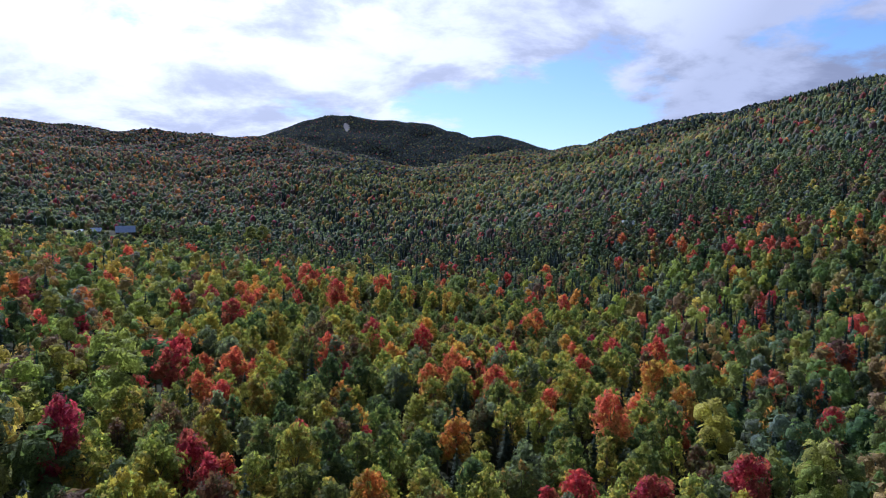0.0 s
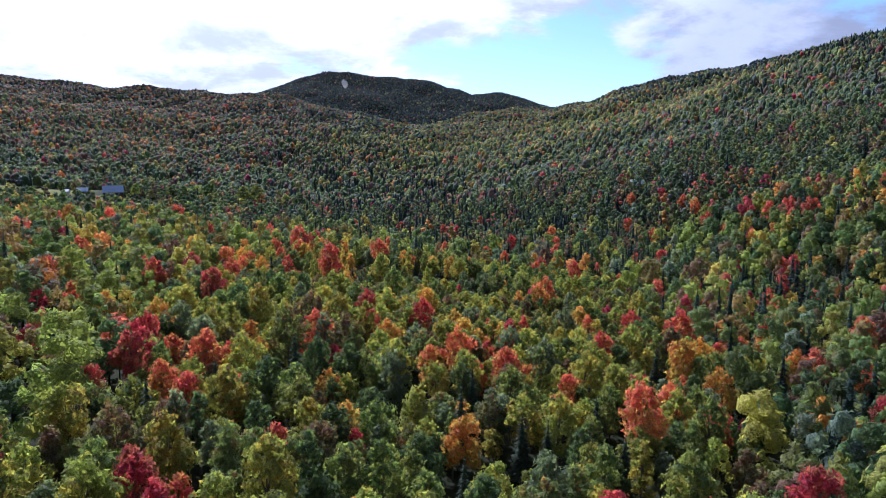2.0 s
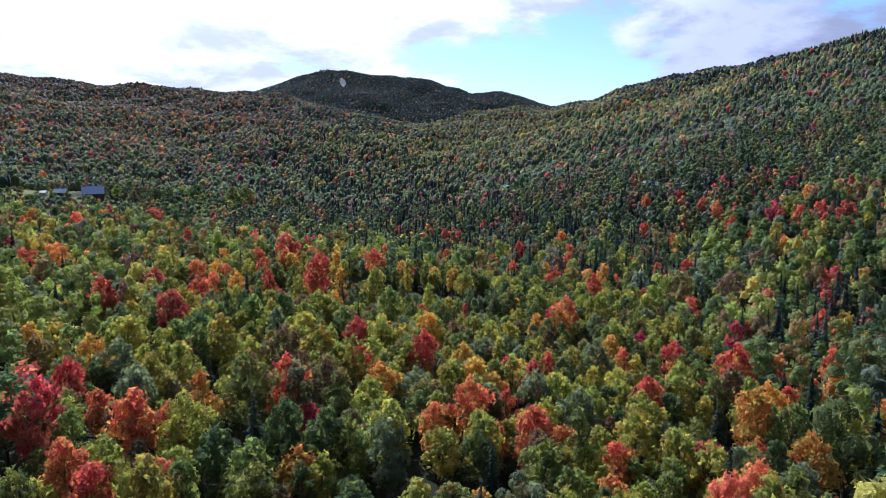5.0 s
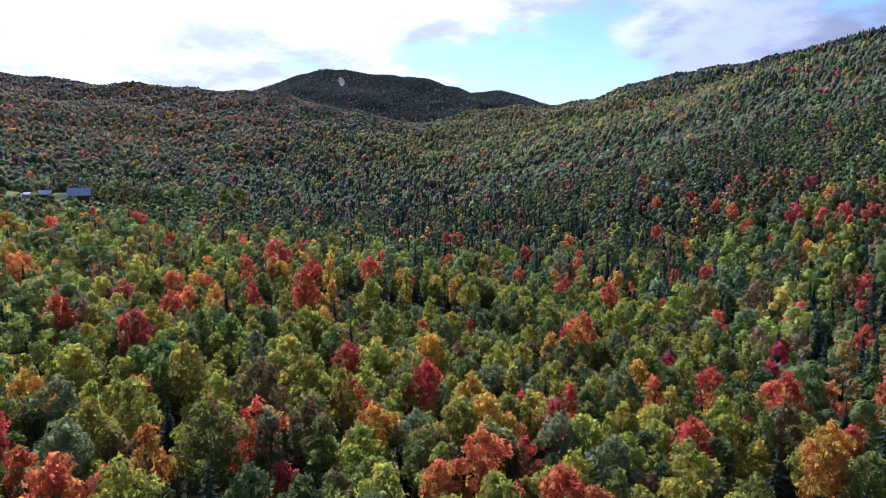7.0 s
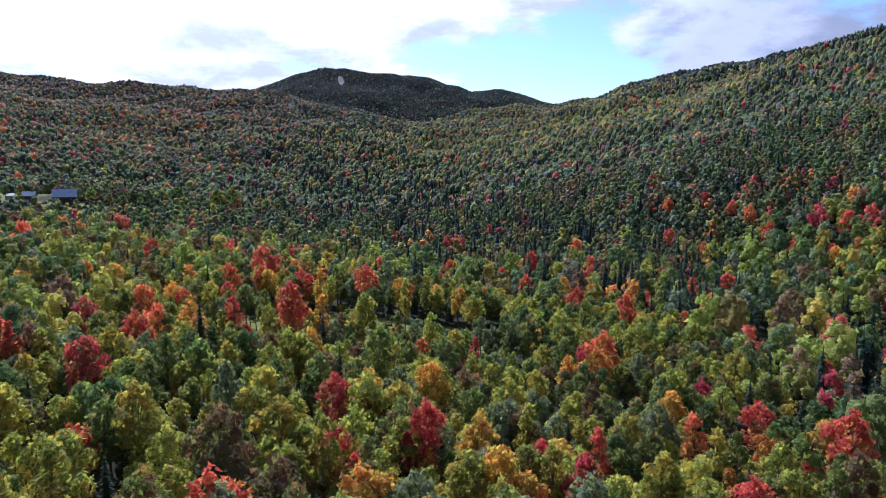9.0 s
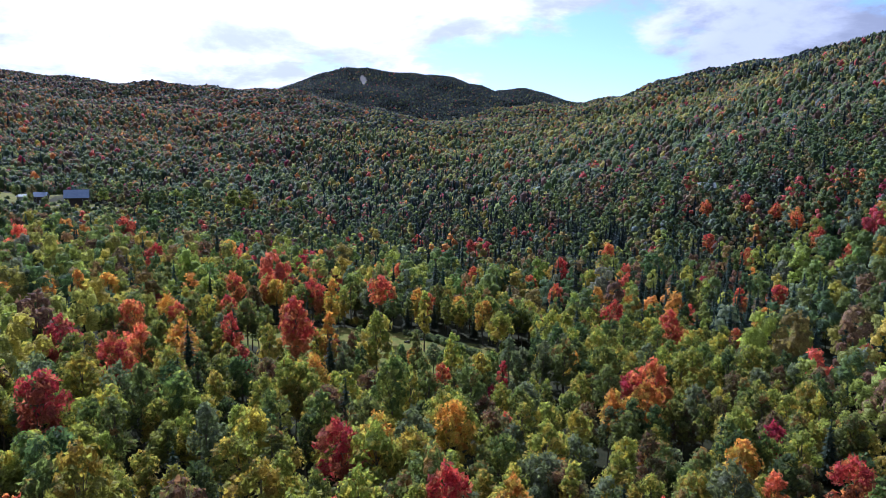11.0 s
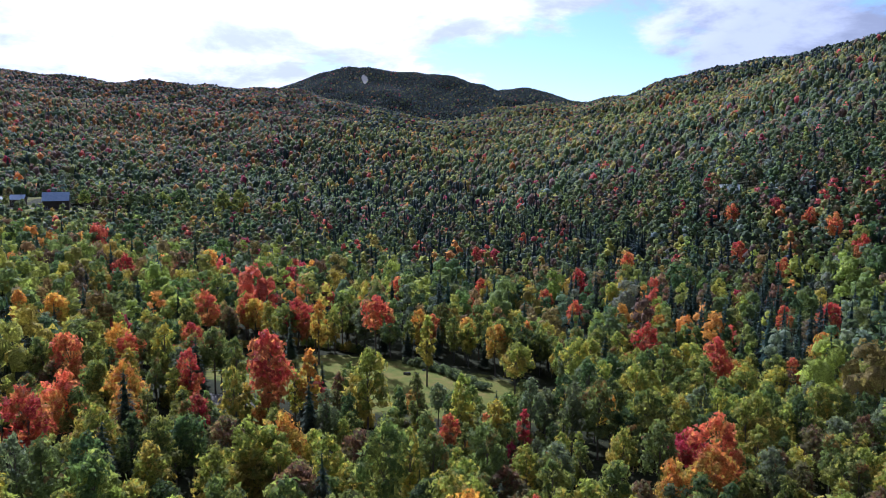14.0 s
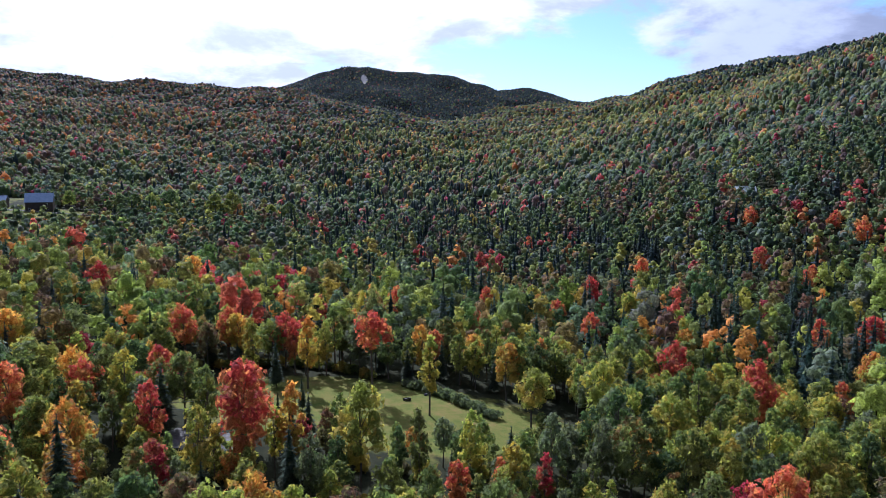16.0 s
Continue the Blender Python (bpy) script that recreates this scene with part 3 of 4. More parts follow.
for kind, places in LANDMARKS.items():
    for x, y in places:
        if in_clearing(x, y) > 0.2 or in_brush(x, y) > 0.45 or min(math.hypot(x - u, y - v) for u, v in taken) < 3.6:
            continue
        plant(kind, x, y, rng.uniform(0.84, 1.06), rng.uniform(0, 360), int(rng.randint(3)) if kind == "fir" else int(rng.choice([0, 1, 2, 3, 5])), rng.uniform(1.1, 1.28))
        taken.append((x, y))
taken = np.array(taken, float)


def clear_of(x, y, gap):
    return np.hypot(x[:, None] - taken[None, :, 0], y[:, None] - taken[None, :, 1]).min(1) > gap


def near_woods(x, y):
    """The stretch of the plan with trees as things of their own."""
    return (y > 80) & (y < 372) & (np.abs(x + 2) < np.minimum(52 + 0.22 * np.maximum(y - 110, 0), 84))


x, y = scatter(rng, -120, 120, 80, 372, 5.2)
kinds = kind_of(rng, x, y)
ok = near_woods(x, y) & clear_of(x, y, 4.3) & (waves(x, y, 26, 44) < 0.62) & (open_land(x, y) < 0.42) & (in_brush(x, y) < 0.3)
counts = {}
spare = []
for px, py, k in zip(x[ok], y[ok], kinds[ok]):
    kind = KINDS[k]
    counts[kind] = counts.get(kind, 0) + 1
    size, turn, tall = rng.uniform(0.66, 1.0), rng.uniform(0, 360), rng.uniform(0.95, 1.22)
    shape = int(rng.randint(3)) if kind == "fir" else int(rng.choice([0, 1, 2, 3, 4, 5, 7]))
    if counts[kind] > 280:
        kind = "yellow" if kind == "lime" else "deep" if kind == "green" else "green"
    plant(kind, px, py, size, turn, shape, tall)


x, y = scatter(rng, -85, 20, 266, 306, 4.6)
kinds = kind_of(rng, x, y)
for px, py, k in zip(x, y, kinds):  # young trees in the low growth
    if in_brush(px, py) > 0.3 and in_clearing(px, py) < 0.2 and math.hypot((px + 54) / 10, (py - 303) / 7) > 1 and rng.rand() < 0.62:
        plant(KINDS[k], px, py, rng.uniform(0.42, 0.8), rng.uniform(0, 360), int(rng.randint(3)) if KINDS[k] == "fir" else int(rng.choice([1, 3, 4, 7])), rng.uniform(0.95, 1.2))


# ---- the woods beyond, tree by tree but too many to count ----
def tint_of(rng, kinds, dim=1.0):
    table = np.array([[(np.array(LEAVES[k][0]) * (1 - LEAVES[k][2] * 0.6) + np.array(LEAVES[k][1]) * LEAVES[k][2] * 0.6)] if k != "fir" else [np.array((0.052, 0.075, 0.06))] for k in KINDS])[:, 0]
    # 1.4 is extra blue in the far leaf colours, again for haze
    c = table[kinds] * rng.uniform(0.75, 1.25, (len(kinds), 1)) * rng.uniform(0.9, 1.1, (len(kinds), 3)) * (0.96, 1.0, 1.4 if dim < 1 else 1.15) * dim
    if dim < 1:  # far woods: distance haze mixed into the leaf colours as grey
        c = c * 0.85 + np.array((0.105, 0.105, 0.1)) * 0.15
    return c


def woods(name, label, x, y, kinds, shapes, rng, mat, big=1.0, sink=0.3):
    """Many trees in one sheet of foliage. shapes: arrays of broadleaf and of conifer forms."""
    broad, firs = shapes
    verts, tris, tints, inside, n = [], [], [], [], 0
    pick = np.where(kinds == len(KINDS) - 1, len(broad) + rng.randint(0, len(firs), len(x)), rng.randint(0, len(broad), len(x)))
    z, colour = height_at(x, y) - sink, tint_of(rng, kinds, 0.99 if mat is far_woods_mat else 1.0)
    for s, (v, f, core) in enumerate(broad + firs):
        who = np.nonzero(pick == s)[0]
        if not len(who):
            continue
        a, k = rng.uniform(0, 2 * np.pi, len(who)), rng.uniform(0.62, 1.25, len(who)) * big
        ca, sa = np.cos(a) * k, np.sin(a) * k
        w = np.empty((len(who), len(v), 3), np.float32)
        w[:, :, 0] = ca[:, None] * v[None, :, 0] - sa[:, None] * v[None, :, 1] + x[who, None]
        w[:, :, 1] = sa[:, None] * v[None, :, 0] + ca[:, None] * v[None, :, 1] + y[who, None]
        w[:, :, 2] = (k * rng.uniform(0.88, 1.12, len(who)) * (1.1 if mat is woods_mat else 1.0))[:, None] * v[None, :, 2] + z[who, None]
        verts.append(w.reshape(-1, 3))
        tris.append((f[None] + (np.arange(len(who)) * len(v))[:, None, None] + n).reshape(-1, 3))
        tints.append(np.repeat(np.concatenate([colour[who], np.ones((len(who), 1))], 1), len(v), 0))
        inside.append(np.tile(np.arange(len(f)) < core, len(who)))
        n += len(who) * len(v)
    me = mesh_of(name, np.concatenate(verts), np.concatenate(tris), [mat, crown_shade_mat], np.concatenate(inside), smooth=True)
    me.attributes.new("leaf_colour", "FLOAT_COLOR", "POINT").data.foreach_set("color", np.concatenate(tints).astype(np.float32).ravel())
    return tagged(new(name, me), label, "woods", kind="stuff")


def stem(h):
    return limb((0, 0, -0.5), (0, 0, h), 0.22, 0.15, 3)


def medium(seed, height, low, wide, lobes, leaves, size, pointed=0.0):
    r = np.random.RandomState(seed)
    puffs = [(c, tuple(np.array(q) * 1.2)) for c, q in crown_lobes(r, height, low, wide, lobes, pointed)]
    inner = stem(low + 3)
    return joined([inner] + [dome(r, c, np.array(q) * 0.92, 5, 0.2) for c, q in puffs] + [sprays(r, puffs, leaves, size)]) + (len(inner[1]),)


def blob(seed, height, low, wide, count, size, lobes=2, sides=5):
    """A far crown: a few leafy domes and loose sprays."""
    r = np.random.RandomState(seed)
    puffs = [((0, 0, height - (height - low) * 0.62), (wide * 0.85, wide * 0.85, (height - low) * 0.62))]
    for i in range(lobes - 1):
        a = r.uniform(0, 6)
        puffs.append(((wide * 0.5 * math.cos(a), wide * 0.5 * math.sin(a), height - (height - low) * r.uniform(0.5, 0.75)), (wide * 0.6, wide * 0.6, (height - low) * 0.5)))
    out = [dome(r, c, q, sides, 0.26) for c, q in puffs]
    return joined(out + [sprays(r, puffs, count, size, 0.42)] if count else out) + (0,)


def spike(seed, height, wide, sides=5):
    """A far conifer: two ragged stacked cones."""
    r = np.random.RandomState(seed)
    v, f = joined([limb((0, 0, height * p), (0, 0, height * q), wide * a, wide * b, sides) for p, q, a, b in ((0.08, 0.62, 1.0, 0.34), (0.45, 1.0, 0.66, 0.02))])
    return v * (1 + r.uniform(-0.16, 0.16, (len(v), 1)) * (1, 1, 0.4)), f, 0


def cone(made):
    return made[1] + (0,)


MEDIUM = ([medium(41, 14.5, 4, 4.1, 8, 84, 1.15), medium(42, 14, 3.5, 3.8, 7, 76, 1.1, 0.3), medium(43, 15, 4.5, 4.5, 9, 92, 1.2), medium(58, 13, 4, 3.4, 6, 70, 1.1, 0.1)],
          [cone(spruce(44, 14, 2.3, 130, 1.7)), cone(spruce(45, 16.5, 2.5, 140, 1.75))])
SMALL = ([medium(46, 13.5, 1.5, 4.4, 5, 44, 1.3), medium(47, 13, 1.5, 4.1, 5, 40, 1.25, 0.2), medium(48, 14, 1.5, 4.8, 5, 46, 1.35)], [cone(spruce(49, 13, 2.2, 60, 1.7)), cone(spruce(50, 15, 2.4, 64, 1.8))])
FAR = ([blob(51, 9.5, 0, 4.4, 12, 1.7, 1), blob(52, 10.5, 0, 4.1, 12, 1.6, 1), blob(53, 9, 0, 4.7, 12, 1.8, 1), blob(59, 8, 0, 3.8, 10, 1.6, 1)], [spike(57, 11, 2.2, 4), spike(60, 12.5, 2.3, 4)])
BUDS = ([blob(54, 6.5, 0, 4.9, 0, 0, 1, 4), blob(55, 6, 0, 5.3, 0, 0, 1, 4), blob(61, 7, 0, 4.6, 0, 0, 1, 4)], [blob(56, 7.5, 0, 3.6, 0, 0, 1, 4)])
rng = np.random.RandomState(8)


def wedge(x, y, spread=0.68):
    return np.abs(x + 10) < 45 + spread * y


def seen_slopes(x, y):
    """The mountains' near sides, as far as a little past their crests."""
    west = y < polyline((-2100, -1500, -1185, -520, -380, -250), (1400, 1800, 2000, 2020, 2150, 2400), x) + 40
    east = y < polyline((330, 460, 590, 700, 880, 1200, 1700), (2450, 2050, 1780, 1600, 1400, 1150, 800), x) + 40
    return np.where(x < -250, west, np.where(x > 330, east, y < 2420)) | ((y > 2350) & (y < 3470) & (x > -900) & (x < 560)) | ((y > 3300) & (y < 3470) & (x < -800) & (x > -1100))


def bare_rock(x, y):
    return np.hypot((x + 410 + (y - 3240) * 0.2) / 14, (y - 3240) / 70) + 0.3 * waves(x, y, 40, 9) < 1


x, y = scatter(rng, -520, 520, 40, 480, 6.0)
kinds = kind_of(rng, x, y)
ok = wedge(x, y) & (waves(x, y, 26, 44) < 0.66) & ~near_woods(x, y) & (open_land(x, y) < 0.3) & (in_brush(x, y) < 0.3) & clear_of(x, y, 4.0)
woods("woods", "mixed autumn woods of green, yellow and red trees with dark conifers", x[ok], y[ok], kinds[ok], MEDIUM, rng, woods_mat)
x, y = scatter(rng, -640, 640, 480, 720, 6.5)
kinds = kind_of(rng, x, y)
ok = wedge(x, y) & (open_land(x, y) < 0.3) & (in_brush(x, y) < 0.3) & clear_of(x, y, 6.0)
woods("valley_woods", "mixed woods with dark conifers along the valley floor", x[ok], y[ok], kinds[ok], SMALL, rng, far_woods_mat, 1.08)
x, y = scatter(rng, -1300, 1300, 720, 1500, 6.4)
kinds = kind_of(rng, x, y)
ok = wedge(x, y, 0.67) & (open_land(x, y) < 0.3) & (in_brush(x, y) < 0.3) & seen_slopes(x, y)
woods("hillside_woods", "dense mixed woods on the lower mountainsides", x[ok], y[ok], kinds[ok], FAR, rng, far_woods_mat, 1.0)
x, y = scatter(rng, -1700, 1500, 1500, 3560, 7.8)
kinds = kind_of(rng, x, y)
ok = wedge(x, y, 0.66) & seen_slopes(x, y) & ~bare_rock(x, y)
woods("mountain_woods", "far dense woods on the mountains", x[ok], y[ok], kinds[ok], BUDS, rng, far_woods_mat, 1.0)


# ---- the clearing ----
def draped(name, label, category, mat, inside, x0, x1, y0, y1, step, lift):
    """A sheet that lies on the ground wherever inside() is true."""
    xs, ys = np.arange(x0, x1, step), np.arange(y0, y1, step)
    X, Y = np.meshgrid(xs, ys)
    Z = height_at(X, Y) + lift
    ids = np.arange(X.size).reshape(X.shape)
    keep = inside(X[:-1, :-1] + step / 2, Y[:-1, :-1] + step / 2)
    a, b2, c, d = ids[:-1, :-1][keep], ids[:-1, 1:][keep], ids[1:, 1:][keep], ids[1:, :-1][keep]
    f = np.concatenate([np.stack([a, b2, c], 1), np.stack([a, c, d], 1)])
    used, f = np.unique(f, return_inverse=True)
    return tagged(new(name, mesh_of(name, np.stack([X, Y, Z], -1).reshape(-1, 3)[used], f.reshape(-1, 3), [mat], smooth=True)), label, category, kind="structure")


draped("pavement", "pale gravel patch at the edge of the clearing", "gravel", gravel_mat, lambda x, y: np.hypot((x + 54) / 9, (y - 303) / 5.5) + 0.15 * waves(x, y, 6, 3) < 1, -66, -42, 295, 312, 0.6, 0.06)
draped("road", "narrow grey farm road past the barns", "road", gravel_mat, lambda x, y: np.abs(y - 622 - 0.13 * (x + 290) - 3 * np.sin((x + 250) / 30)) < 1.9, -420, -205, 595, 645, 1.0, 0.18)
draped("rock_face", "bare pale granite slab high on the mountain", "rock", rock_mat, bare_rock, -440, -380, 3160, 3320, 5.0, 1.5)


def rock(at, size, seed):
    r = np.random.RandomState(seed)
    v, f = ball(r, 0.2)
    ob = new("boulder", mesh_of("boulder", v * size, f, [rock_mat], smooth=True))
    ob.matrix_basis = pose(at[0], at[1], float(height_at(*at)) + size[2] * 0.45, 0, 0, r.uniform(0, 360))
    return tagged(ob, "pale rounded boulder in the mown grass", "boulder", "boulders of the clearing")


for i, (at, size) in enumerate((((-72.2, 334), (1.2, 0.8, 0.6)), ((-66, 338), (0.5, 0.4, 0.35)), ((-60, 346), (0.6, 0.5, 0.4)), ((-31, 352), (0.6, 0.45, 0.4)), ((-14, 345), (0.5, 0.5, 0.4)))):
    rock(at, size, 60 + i)


def shrub(at, kind, wide, tall, seed, label, group):
    """A bush: a few stems and a low leafy dome."""
    r = np.random.RandomState(seed)
    puffs = [((wide * 0.6 * math.cos(i * 2.4) * (i > 0), wide * 0.6 * math.sin(i * 2.4) * (i > 0), tall * (0.55 - 0.04 * i)), (wide * 0.6, wide * 0.6, tall * 0.45)) for i in range(5)]
    ob = thing("shrub", label, "shrub", (*at, float(height_at(*at)) - 0.05), r.uniform(0, 360), group)
    for c, _ in puffs:
        part("stem", mesh_of("stem", *limb((0, 0, -0.1), tuple(np.array(c) * 0.95), 0.05, 0.015, 4), [bark_mat]), ob)
    leaves = joined([(lambda b3: (b3[0] * np.array(s) * 0.75 + c, b3[1]))(ball(r)) for c, s in puffs] + [sprays(r, puffs, 260, 0.5)])
    part("foliage", mesh_of("foliage", *leaves, [leaf_mats[kind]]), ob)


rng = np.random.RandomState(9)
for i in range(16):  # the grey hedge at the clearing's back corner
    f = i / 15
    shrub((-18 + 20 * f + rng.uniform(-1, 1), 352 - 18 * f + rng.uniform(-1.2, 1.2)), "grey", rng.uniform(1.3, 2.0), rng.uniform(1.5, 2.6), 100 + i, "pale grey-green bush in a loose hedge", "hedge at the clearing's edge")
for i in range(22):  # green bushes along the wood's foot
    f = i / 21
    x, y = -80 + 52 * f, 347 + 14 * math.sin(f * 2.6)
    shrub((x + rng.uniform(-1, 1), y + rng.uniform(-1, 2)), ("green", "deep", "lime")[i % 3], rng.uniform(1.0, 1.9), rng.uniform(1.4, 3.0), 130 + i, "green bush at the foot of the woods", "bushes along the clearing")
for i in range(110):  # low growth before the clearing
    x, y = rng.uniform(-88, 18), rng.uniform(266, 303)
    if in_brush(x, y) > 0.25 and math.hypot((x + 54) / 10, (y - 303) / 6.5) > 1:
        shrub((x, y), ("green", "lime", "grey", "warm", "deep", "russet")[i % 6], rng.uniform(0.9, 1.8), rng.uniform(1.6, 4.4), 170 + i, "low sapling thicket before the clearing", "saplings before the clearing")
for i in range(60):  # bushes below the barn
    x, y = rng.uniform(-306, -205), rng.uniform(562, 606)
    shrub((x, y + 0.1 * (x + 268)), ("deep", "green", "grey")[i % 3], rng.uniform(1.4, 2.6), rng.uniform(2.0, 4.6), 300 + i, "green bush in rough pasture below the barn", "bushes below the barn")


def snag(at, height, seed, label):
    """A dead tree: bare forking limbs."""
    r = np.random.RandomState(seed)
    pieces = []

    def grow(a, way, length, thick, depth):
        b3 = a + way * length
        pieces.append(limb(tuple(a), tuple(b3), thick, thick * 0.6, 5))
        if depth:
            for _ in range(3 if depth > 1 else 2):
                w = (way + Vector(r.uniform(-0.62, 0.62, 3)) + Vector((0, 0, 0.15))).normalized()
                grow(a + way * length * r.uniform(0.55, 1.0), w, length * r.uniform(0.5, 0.75), thick * 0.5, depth - 1)

    grow(Vector((0, 0, -0.3)), Vector((r.uniform(-0.08, 0.08), r.uniform(-0.08, 0.08), 1)).normalized(), height * 0.45, 0.16, 4)
    ob = new("dead_tree", mesh_of("dead_tree", *joined(pieces), [dead_mat]))
    ob.matrix_basis = pose(*at, float(height_at(*at)))
    return tagged(ob, label, "dead tree", "dead trees")


for i, (at, h) in enumerate((((35, 333), 12), ((37.5, 336), 11), ((49, 334), 12), ((51, 337), 10), ((46, 331), 9), ((-70, 318), 11), ((33, 331), 8))):
    snag(at, h, 80 + i, "bleached bare dead tree with forked limbs")

pit = thing("fire_pit", "dark iron fire ring on the mown grass", "fire pit", (-18.2, 339.8, float(height_at(-18.2, 339.8))))
ring = [limb((0.8 * math.cos(a), 0.8 * math.sin(a), -0.05), (0.86 * math.cos(a), 0.86 * math.sin(a), 0.4), 0.17, 0.15, 5) for a in np.arange(0, 6.28, 0.42)]
part("ring", mesh_of("ring", *joined(ring), [iron_mat]), pit)
part("charred_log", mesh_of("charred_log", *limb((-0.7, -0.2, 0.2), (0.8, 0.3, 0.5), 0.16, 0.14, 6), [iron_mat]), pit, "charred log")


def wire(a, b, sag, label):
    """A hanging wire with round section."""
    pts = [Vector(a).lerp(Vector(b), i / 12) - Vector((0, 0, sag * 4 * (i / 12) * (1 - i / 12))) for i in range(13)]
    ob = new("overhead_wire", mesh_of("overhead_wire", *joined([limb(tuple(p), tuple(q), 0.035, 0.035, 4) for p, q in zip(pts[:-1], pts[1:])]), [pale_tin_mat]))
    return tagged(ob, label, "wire", "overhead wires")


# ---- the farm and the houses ----
def box(x0, x1, y0, y1, z0, z1):
    v = [(x, y, z) for z in (z0, z1) for x, y in ((x0, y0), (x1, y0), (x1, y1), (x0, y1))]
    return v, [(0, 2, 1), (0, 3, 2), (4, 5, 6), (4, 6, 7), (0, 1, 5), (0, 5, 4), (1, 2, 6), (1, 6, 5), (2, 3, 7), (2, 7, 6), (3, 0, 4), (3, 4, 7)]


def prism(points, y0, y1):
    """An upright slab with the outline points (x, z) between y0 and y1."""
    n = len(points)
    v = [(x, y0, z) for x, z in points] + [(x, y1, z) for x, z in points]
    f = [(0, i, i + 1) for i in range(1, n - 1)] + [(n, n + i + 1, n + i) for i in range(1, n - 1)]
    for i in range(n):
        j = (i + 1) % n
        f += [(i, n + i, n + j), (i, n + j, j)]
    return v, f


def building(name, label, category, at, turn, length, depth, eaves, rise, wall_mat, roof_mat, openings, chimney=False):
    """A gabled building, ridge along x. openings: (kind, x, z, width, height) on the front."""
    z = min(float(height_at(at[0] + dx, at[1] + dy)) for dx in (-length / 2, length / 2) for dy in (-depth / 2, depth / 2)) - 0.2
    ob = thing(name, label, category, (*at, z), turn)
    l, d, t = length / 2, depth / 2, 0.22
    low = eaves + 0.6
    part("wall", mesh_of("wall", *joined([box(-l, l, -d, -d + t, 0, low)]), [wall_mat]), ob)
    part("wall", mesh_of("wall", *joined([box(-l, l, d - t, d, 0, low)]), [wall_mat]), ob)
    gable = [(-d + t, 0), (d - t, 0), (d - t, low), (0, low + rise * (d - t) / d), (-d + t, low)]
    v, f = prism(gable, 0, t)
    v = np.array(v)[:, [1, 0, 2]]
    for x in (-l, l - t):
        part("gable", mesh_of("gable", v + (x, 0, 0), np.array(f)[:, ::-1], [wall_mat]), ob)
    over, k = 0.5, rise / d
    for s in (-1, 1):
        out = [(0, low + rise + 0.05), (s * (d + over), low - over * k + 0.05), (s * (d + over), low - over * k + 0.25), (0, low + rise + 0.27)]
        v, f = prism(out, -l - over, l + over)
        roof = part("roof", mesh_of("roof", np.array(v)[:, [1, 0, 2]], f, [roof_mat]), ob)
        for i in range(int(length / 1.6)):  # standing seams
            x = -l + 0.8 + i * 1.6
            v, f = prism([(0, low + rise + 0.27), (s * (d + over), low - over * k + 0.25), (s * (d + over), low - over * k + 0.31), (0, low + rise + 0.33)], x - 0.04, x + 0.04)
            part("seam", mesh_of("seam", np.array(v)[:, [1, 0, 2]], f, [roof_mat]), roof)
    for kind, x, zz, w, h in openings:
        y = -d
        if kind == "window":
            win = part("window", mesh_of("window", *joined([box(x - w / 2 - 0.12, x - w / 2, y - 0.06, y - 0.002, zz, zz + h), box(x + w / 2, x + w / 2 + 0.12, y - 0.06, y - 0.002, zz, zz + h), box(x - w / 2 - 0.12, x + w / 2 + 0.12, y - 0.06, y - 0.002, zz + h, zz + h + 0.12), box(x - w / 2 - 0.16, x + w / 2 + 0.16, y - 0.1, y - 0.002, zz - 0.1, zz)]), [white_mat]), ob, "white window frame")
            part("pane", mesh_of("pane", *box(x - w / 2, x + w / 2, y - 0.03, y - 0.004, zz, zz + h), [glass_mat]), win)
        else:
            leaf = part("door", mesh_of("door", *joined([box(x - w / 2, x + w / 2, y - 0.08, y - 0.004, zz, zz + h), box(x - w / 2 - 0.1, x + w / 2 + 0.1, y - 0.14, y - 0.085, zz + h - 0.1, zz + h + 0.1)]), [wall_mat if w > 2 else white_mat]), ob)
            part("handle", mesh_of("handle", *box(x + w / 2 - 0.2, x + w / 2 - 0.12, y - 0.13, y - 0.084, zz + 0.95, zz + 1.2), [iron_mat]), leaf)
    if chimney:
        part("chimney", mesh_of("chimney", *joined([box(l * 0.4, l * 0.4 + 0.7, -0.1, 0.6, low + rise - 0.6, low + rise + 1.3), box(l * 0.4 - 0.08, l * 0.4 + 0.78, -0.18, 0.68, low + rise + 1.3, low + rise + 1.45)]), [rock_mat]), ob)
    return ob


building("barn", "large weathered board barn with a blue-grey tin roof", "barn", (-277, 630), 24, 15.5, 11, 6.2, 5.2, board_mat, tin_mat, (("door", -1.5, 0.1, 3.6, 4.0), ("window", 4.5, 1.6, 0.9, 1.1), ("window", -5.5, 1.6, 0.9, 1.1), ("window", 4.5, 4.6, 0.8, 0.9)))
building("farmhouse", "small dark timber house with a grey tin roof", "house", (-302, 628), 14, 8.5, 7, 4.6, 2.8, board_mat, tin_mat, (("door", 0.2, 0.2, 1.0, 2.1), ("window", -2.4, 1.2, 0.9, 1.3), ("window", 2.4, 1.2, 0.9, 1.3), ("window", -2.4, 3.4, 0.8, 1.0), ("window", 2.4, 3.4, 0.8, 1.0)), True)
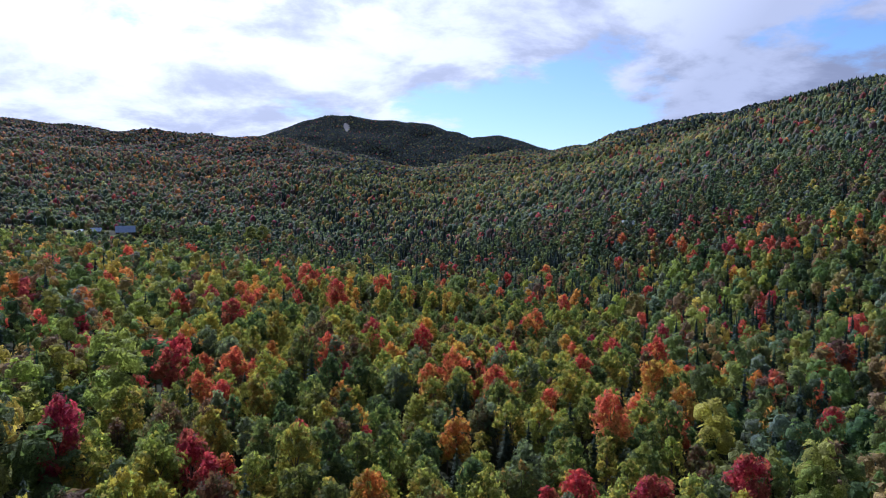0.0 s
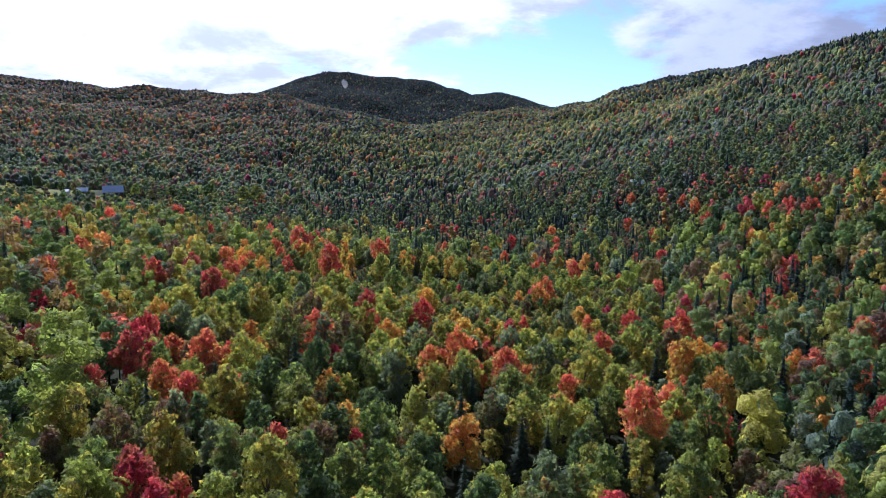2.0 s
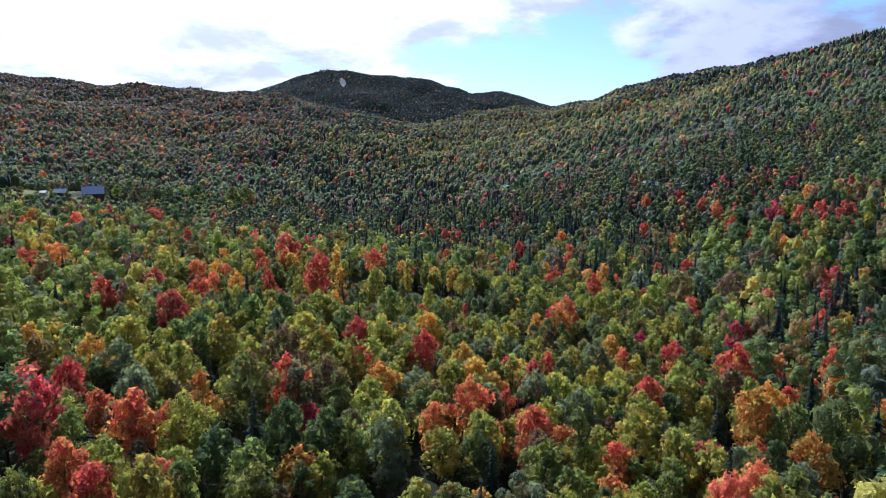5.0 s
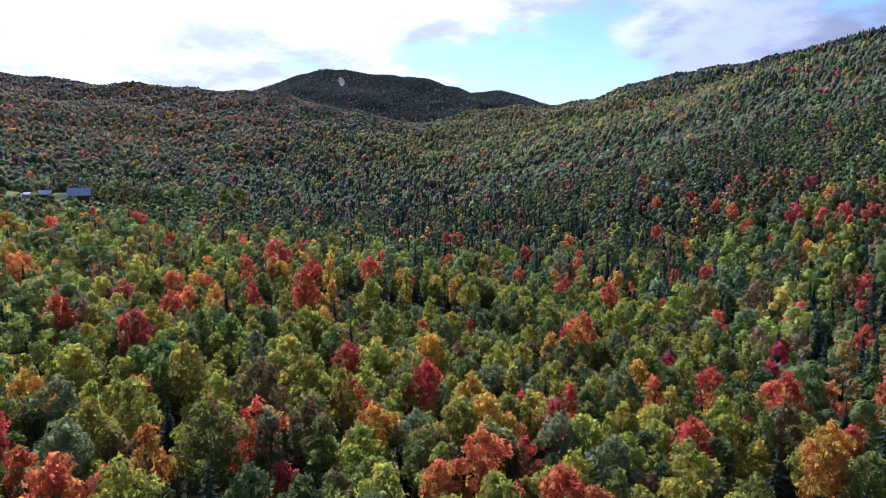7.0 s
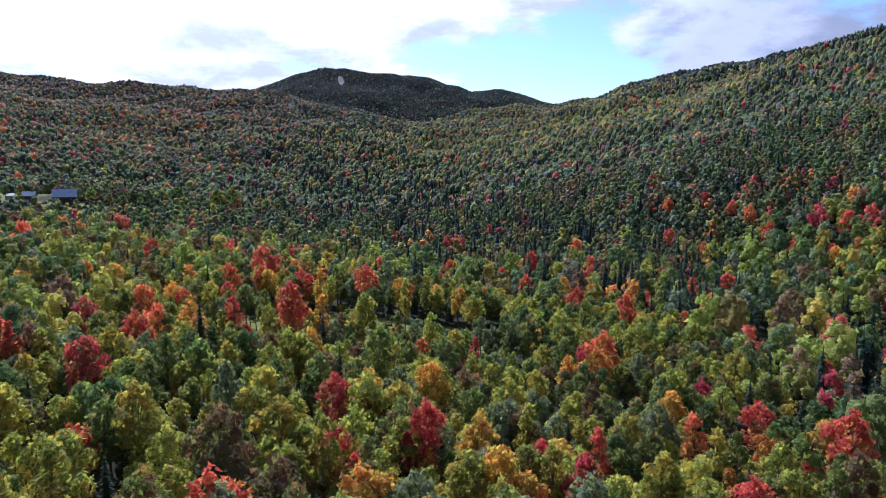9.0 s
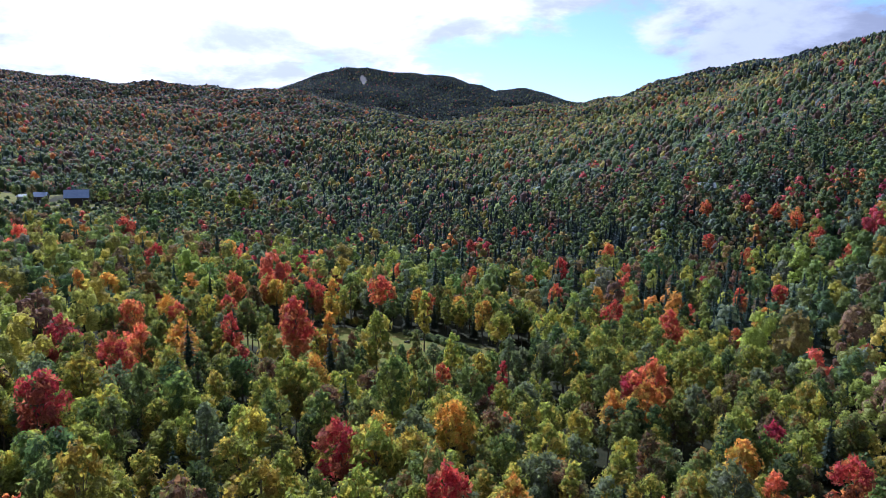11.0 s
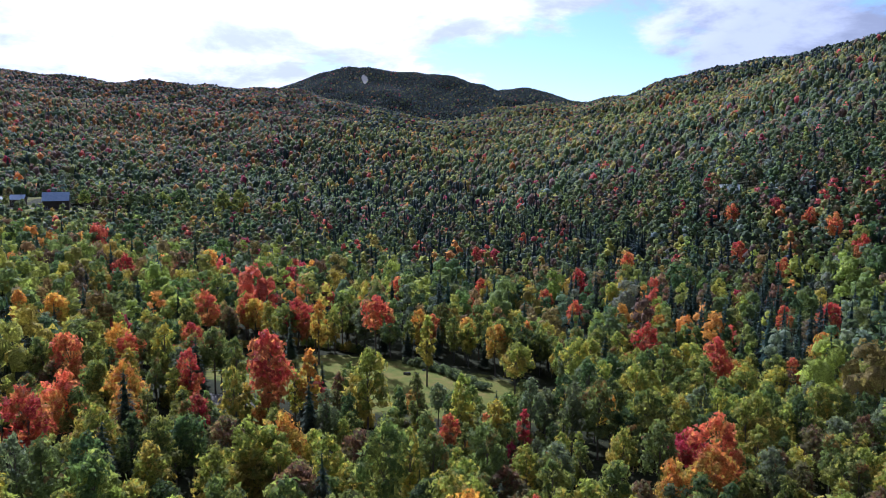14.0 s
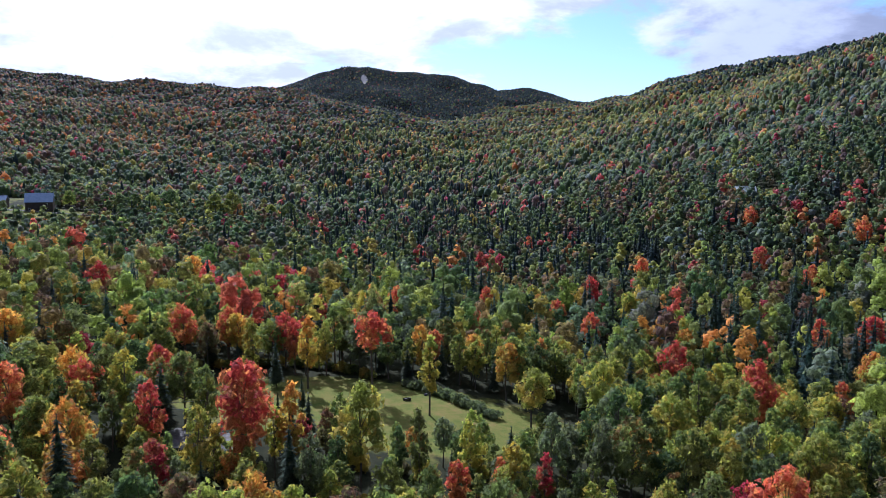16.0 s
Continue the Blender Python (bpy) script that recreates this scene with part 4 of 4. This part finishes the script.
building("shed", "small white shed beside the meadow road", "shed", (-323, 640), 5, 6, 4, 2.4, 1.4, white_mat, pale_tin_mat, (("door", 1.0, 0.1, 1.0, 2.0), ("window", -1.4, 1.0, 0.8, 0.9)))
building("house", "white house with a pale roof among the trees", "house", (168, 612), -14, 11, 8, 3.4, 3.0, white_mat, pale_tin_mat, (("door", 0.5, 0.2, 1.0, 2.1), ("window", -3.4, 1.1, 1.0, 1.3), ("window", 3.4, 1.1, 1.0, 1.3)), True)
building("outbuilding", "low white outbuilding on the wooded slope", "shed", (188, 584), -18, 8, 4, 2.4, 1.0, white_mat, pale_tin_mat, (("door", 1.6, 0.1, 1.0, 2.0), ("window", -1.6, 1.0, 0.9, 0.9)))
building("house", "pale grey house half hidden by trees", "house", (112, 935), -5, 14, 8, 3.2, 2.2, white_mat, tin_mat, (("door", 0.0, 0.2, 1.0, 2.1), ("window", -5, 1.2, 1.2, 1.4), ("window", -2.5, 1.2, 1.2, 1.4), ("window", 2.5, 1.2, 1.2, 1.4), ("window", 5, 1.2, 1.2, 1.4)))


def pole(at, height):
    z = float(height_at(*at))
    ob = thing("utility_pole", "grey timber utility pole with a crossarm", "utility pole", (*at, z), 0, "utility poles")
    part("post", mesh_of("post", *limb((0, 0, -0.5), (0, 0, height), 0.16, 0.11, 8), [dead_mat]), ob)
    part("crossarm", mesh_of("crossarm", *box(-1.1, 1.1, -0.2, -0.1, height - 0.7, height - 0.55), [dead_mat]), ob)
    for x in (-0.95, 0.95):
        part("insulator", mesh_of("insulator", *limb((x, -0.15, height - 0.55), (x, -0.15, height - 0.35), 0.06, 0.04, 6), [white_mat]), ob)
    return (at[0], at[1] - 0.15, z + height - 0.35)


tops = [pole(at, 10.5) for at in ((-392, 668), (-362, 645))]
for dx in (-0.95, 0.95):
    wire((tops[0][0] + dx, tops[0][1], tops[0][2]), (tops[1][0] + dx, tops[1][1], tops[1][2]), 0.5, "overhead wire between two timber poles")
for lift in (5.0, 6.4):
    a, b3 = (-76, 297), (-50, 313)
    wire((*a, float(height_at(*a)) + lift), (*b3, float(height_at(*b3)) + lift - 0.6), 0.5, "pale overhead wire passing between the trees")
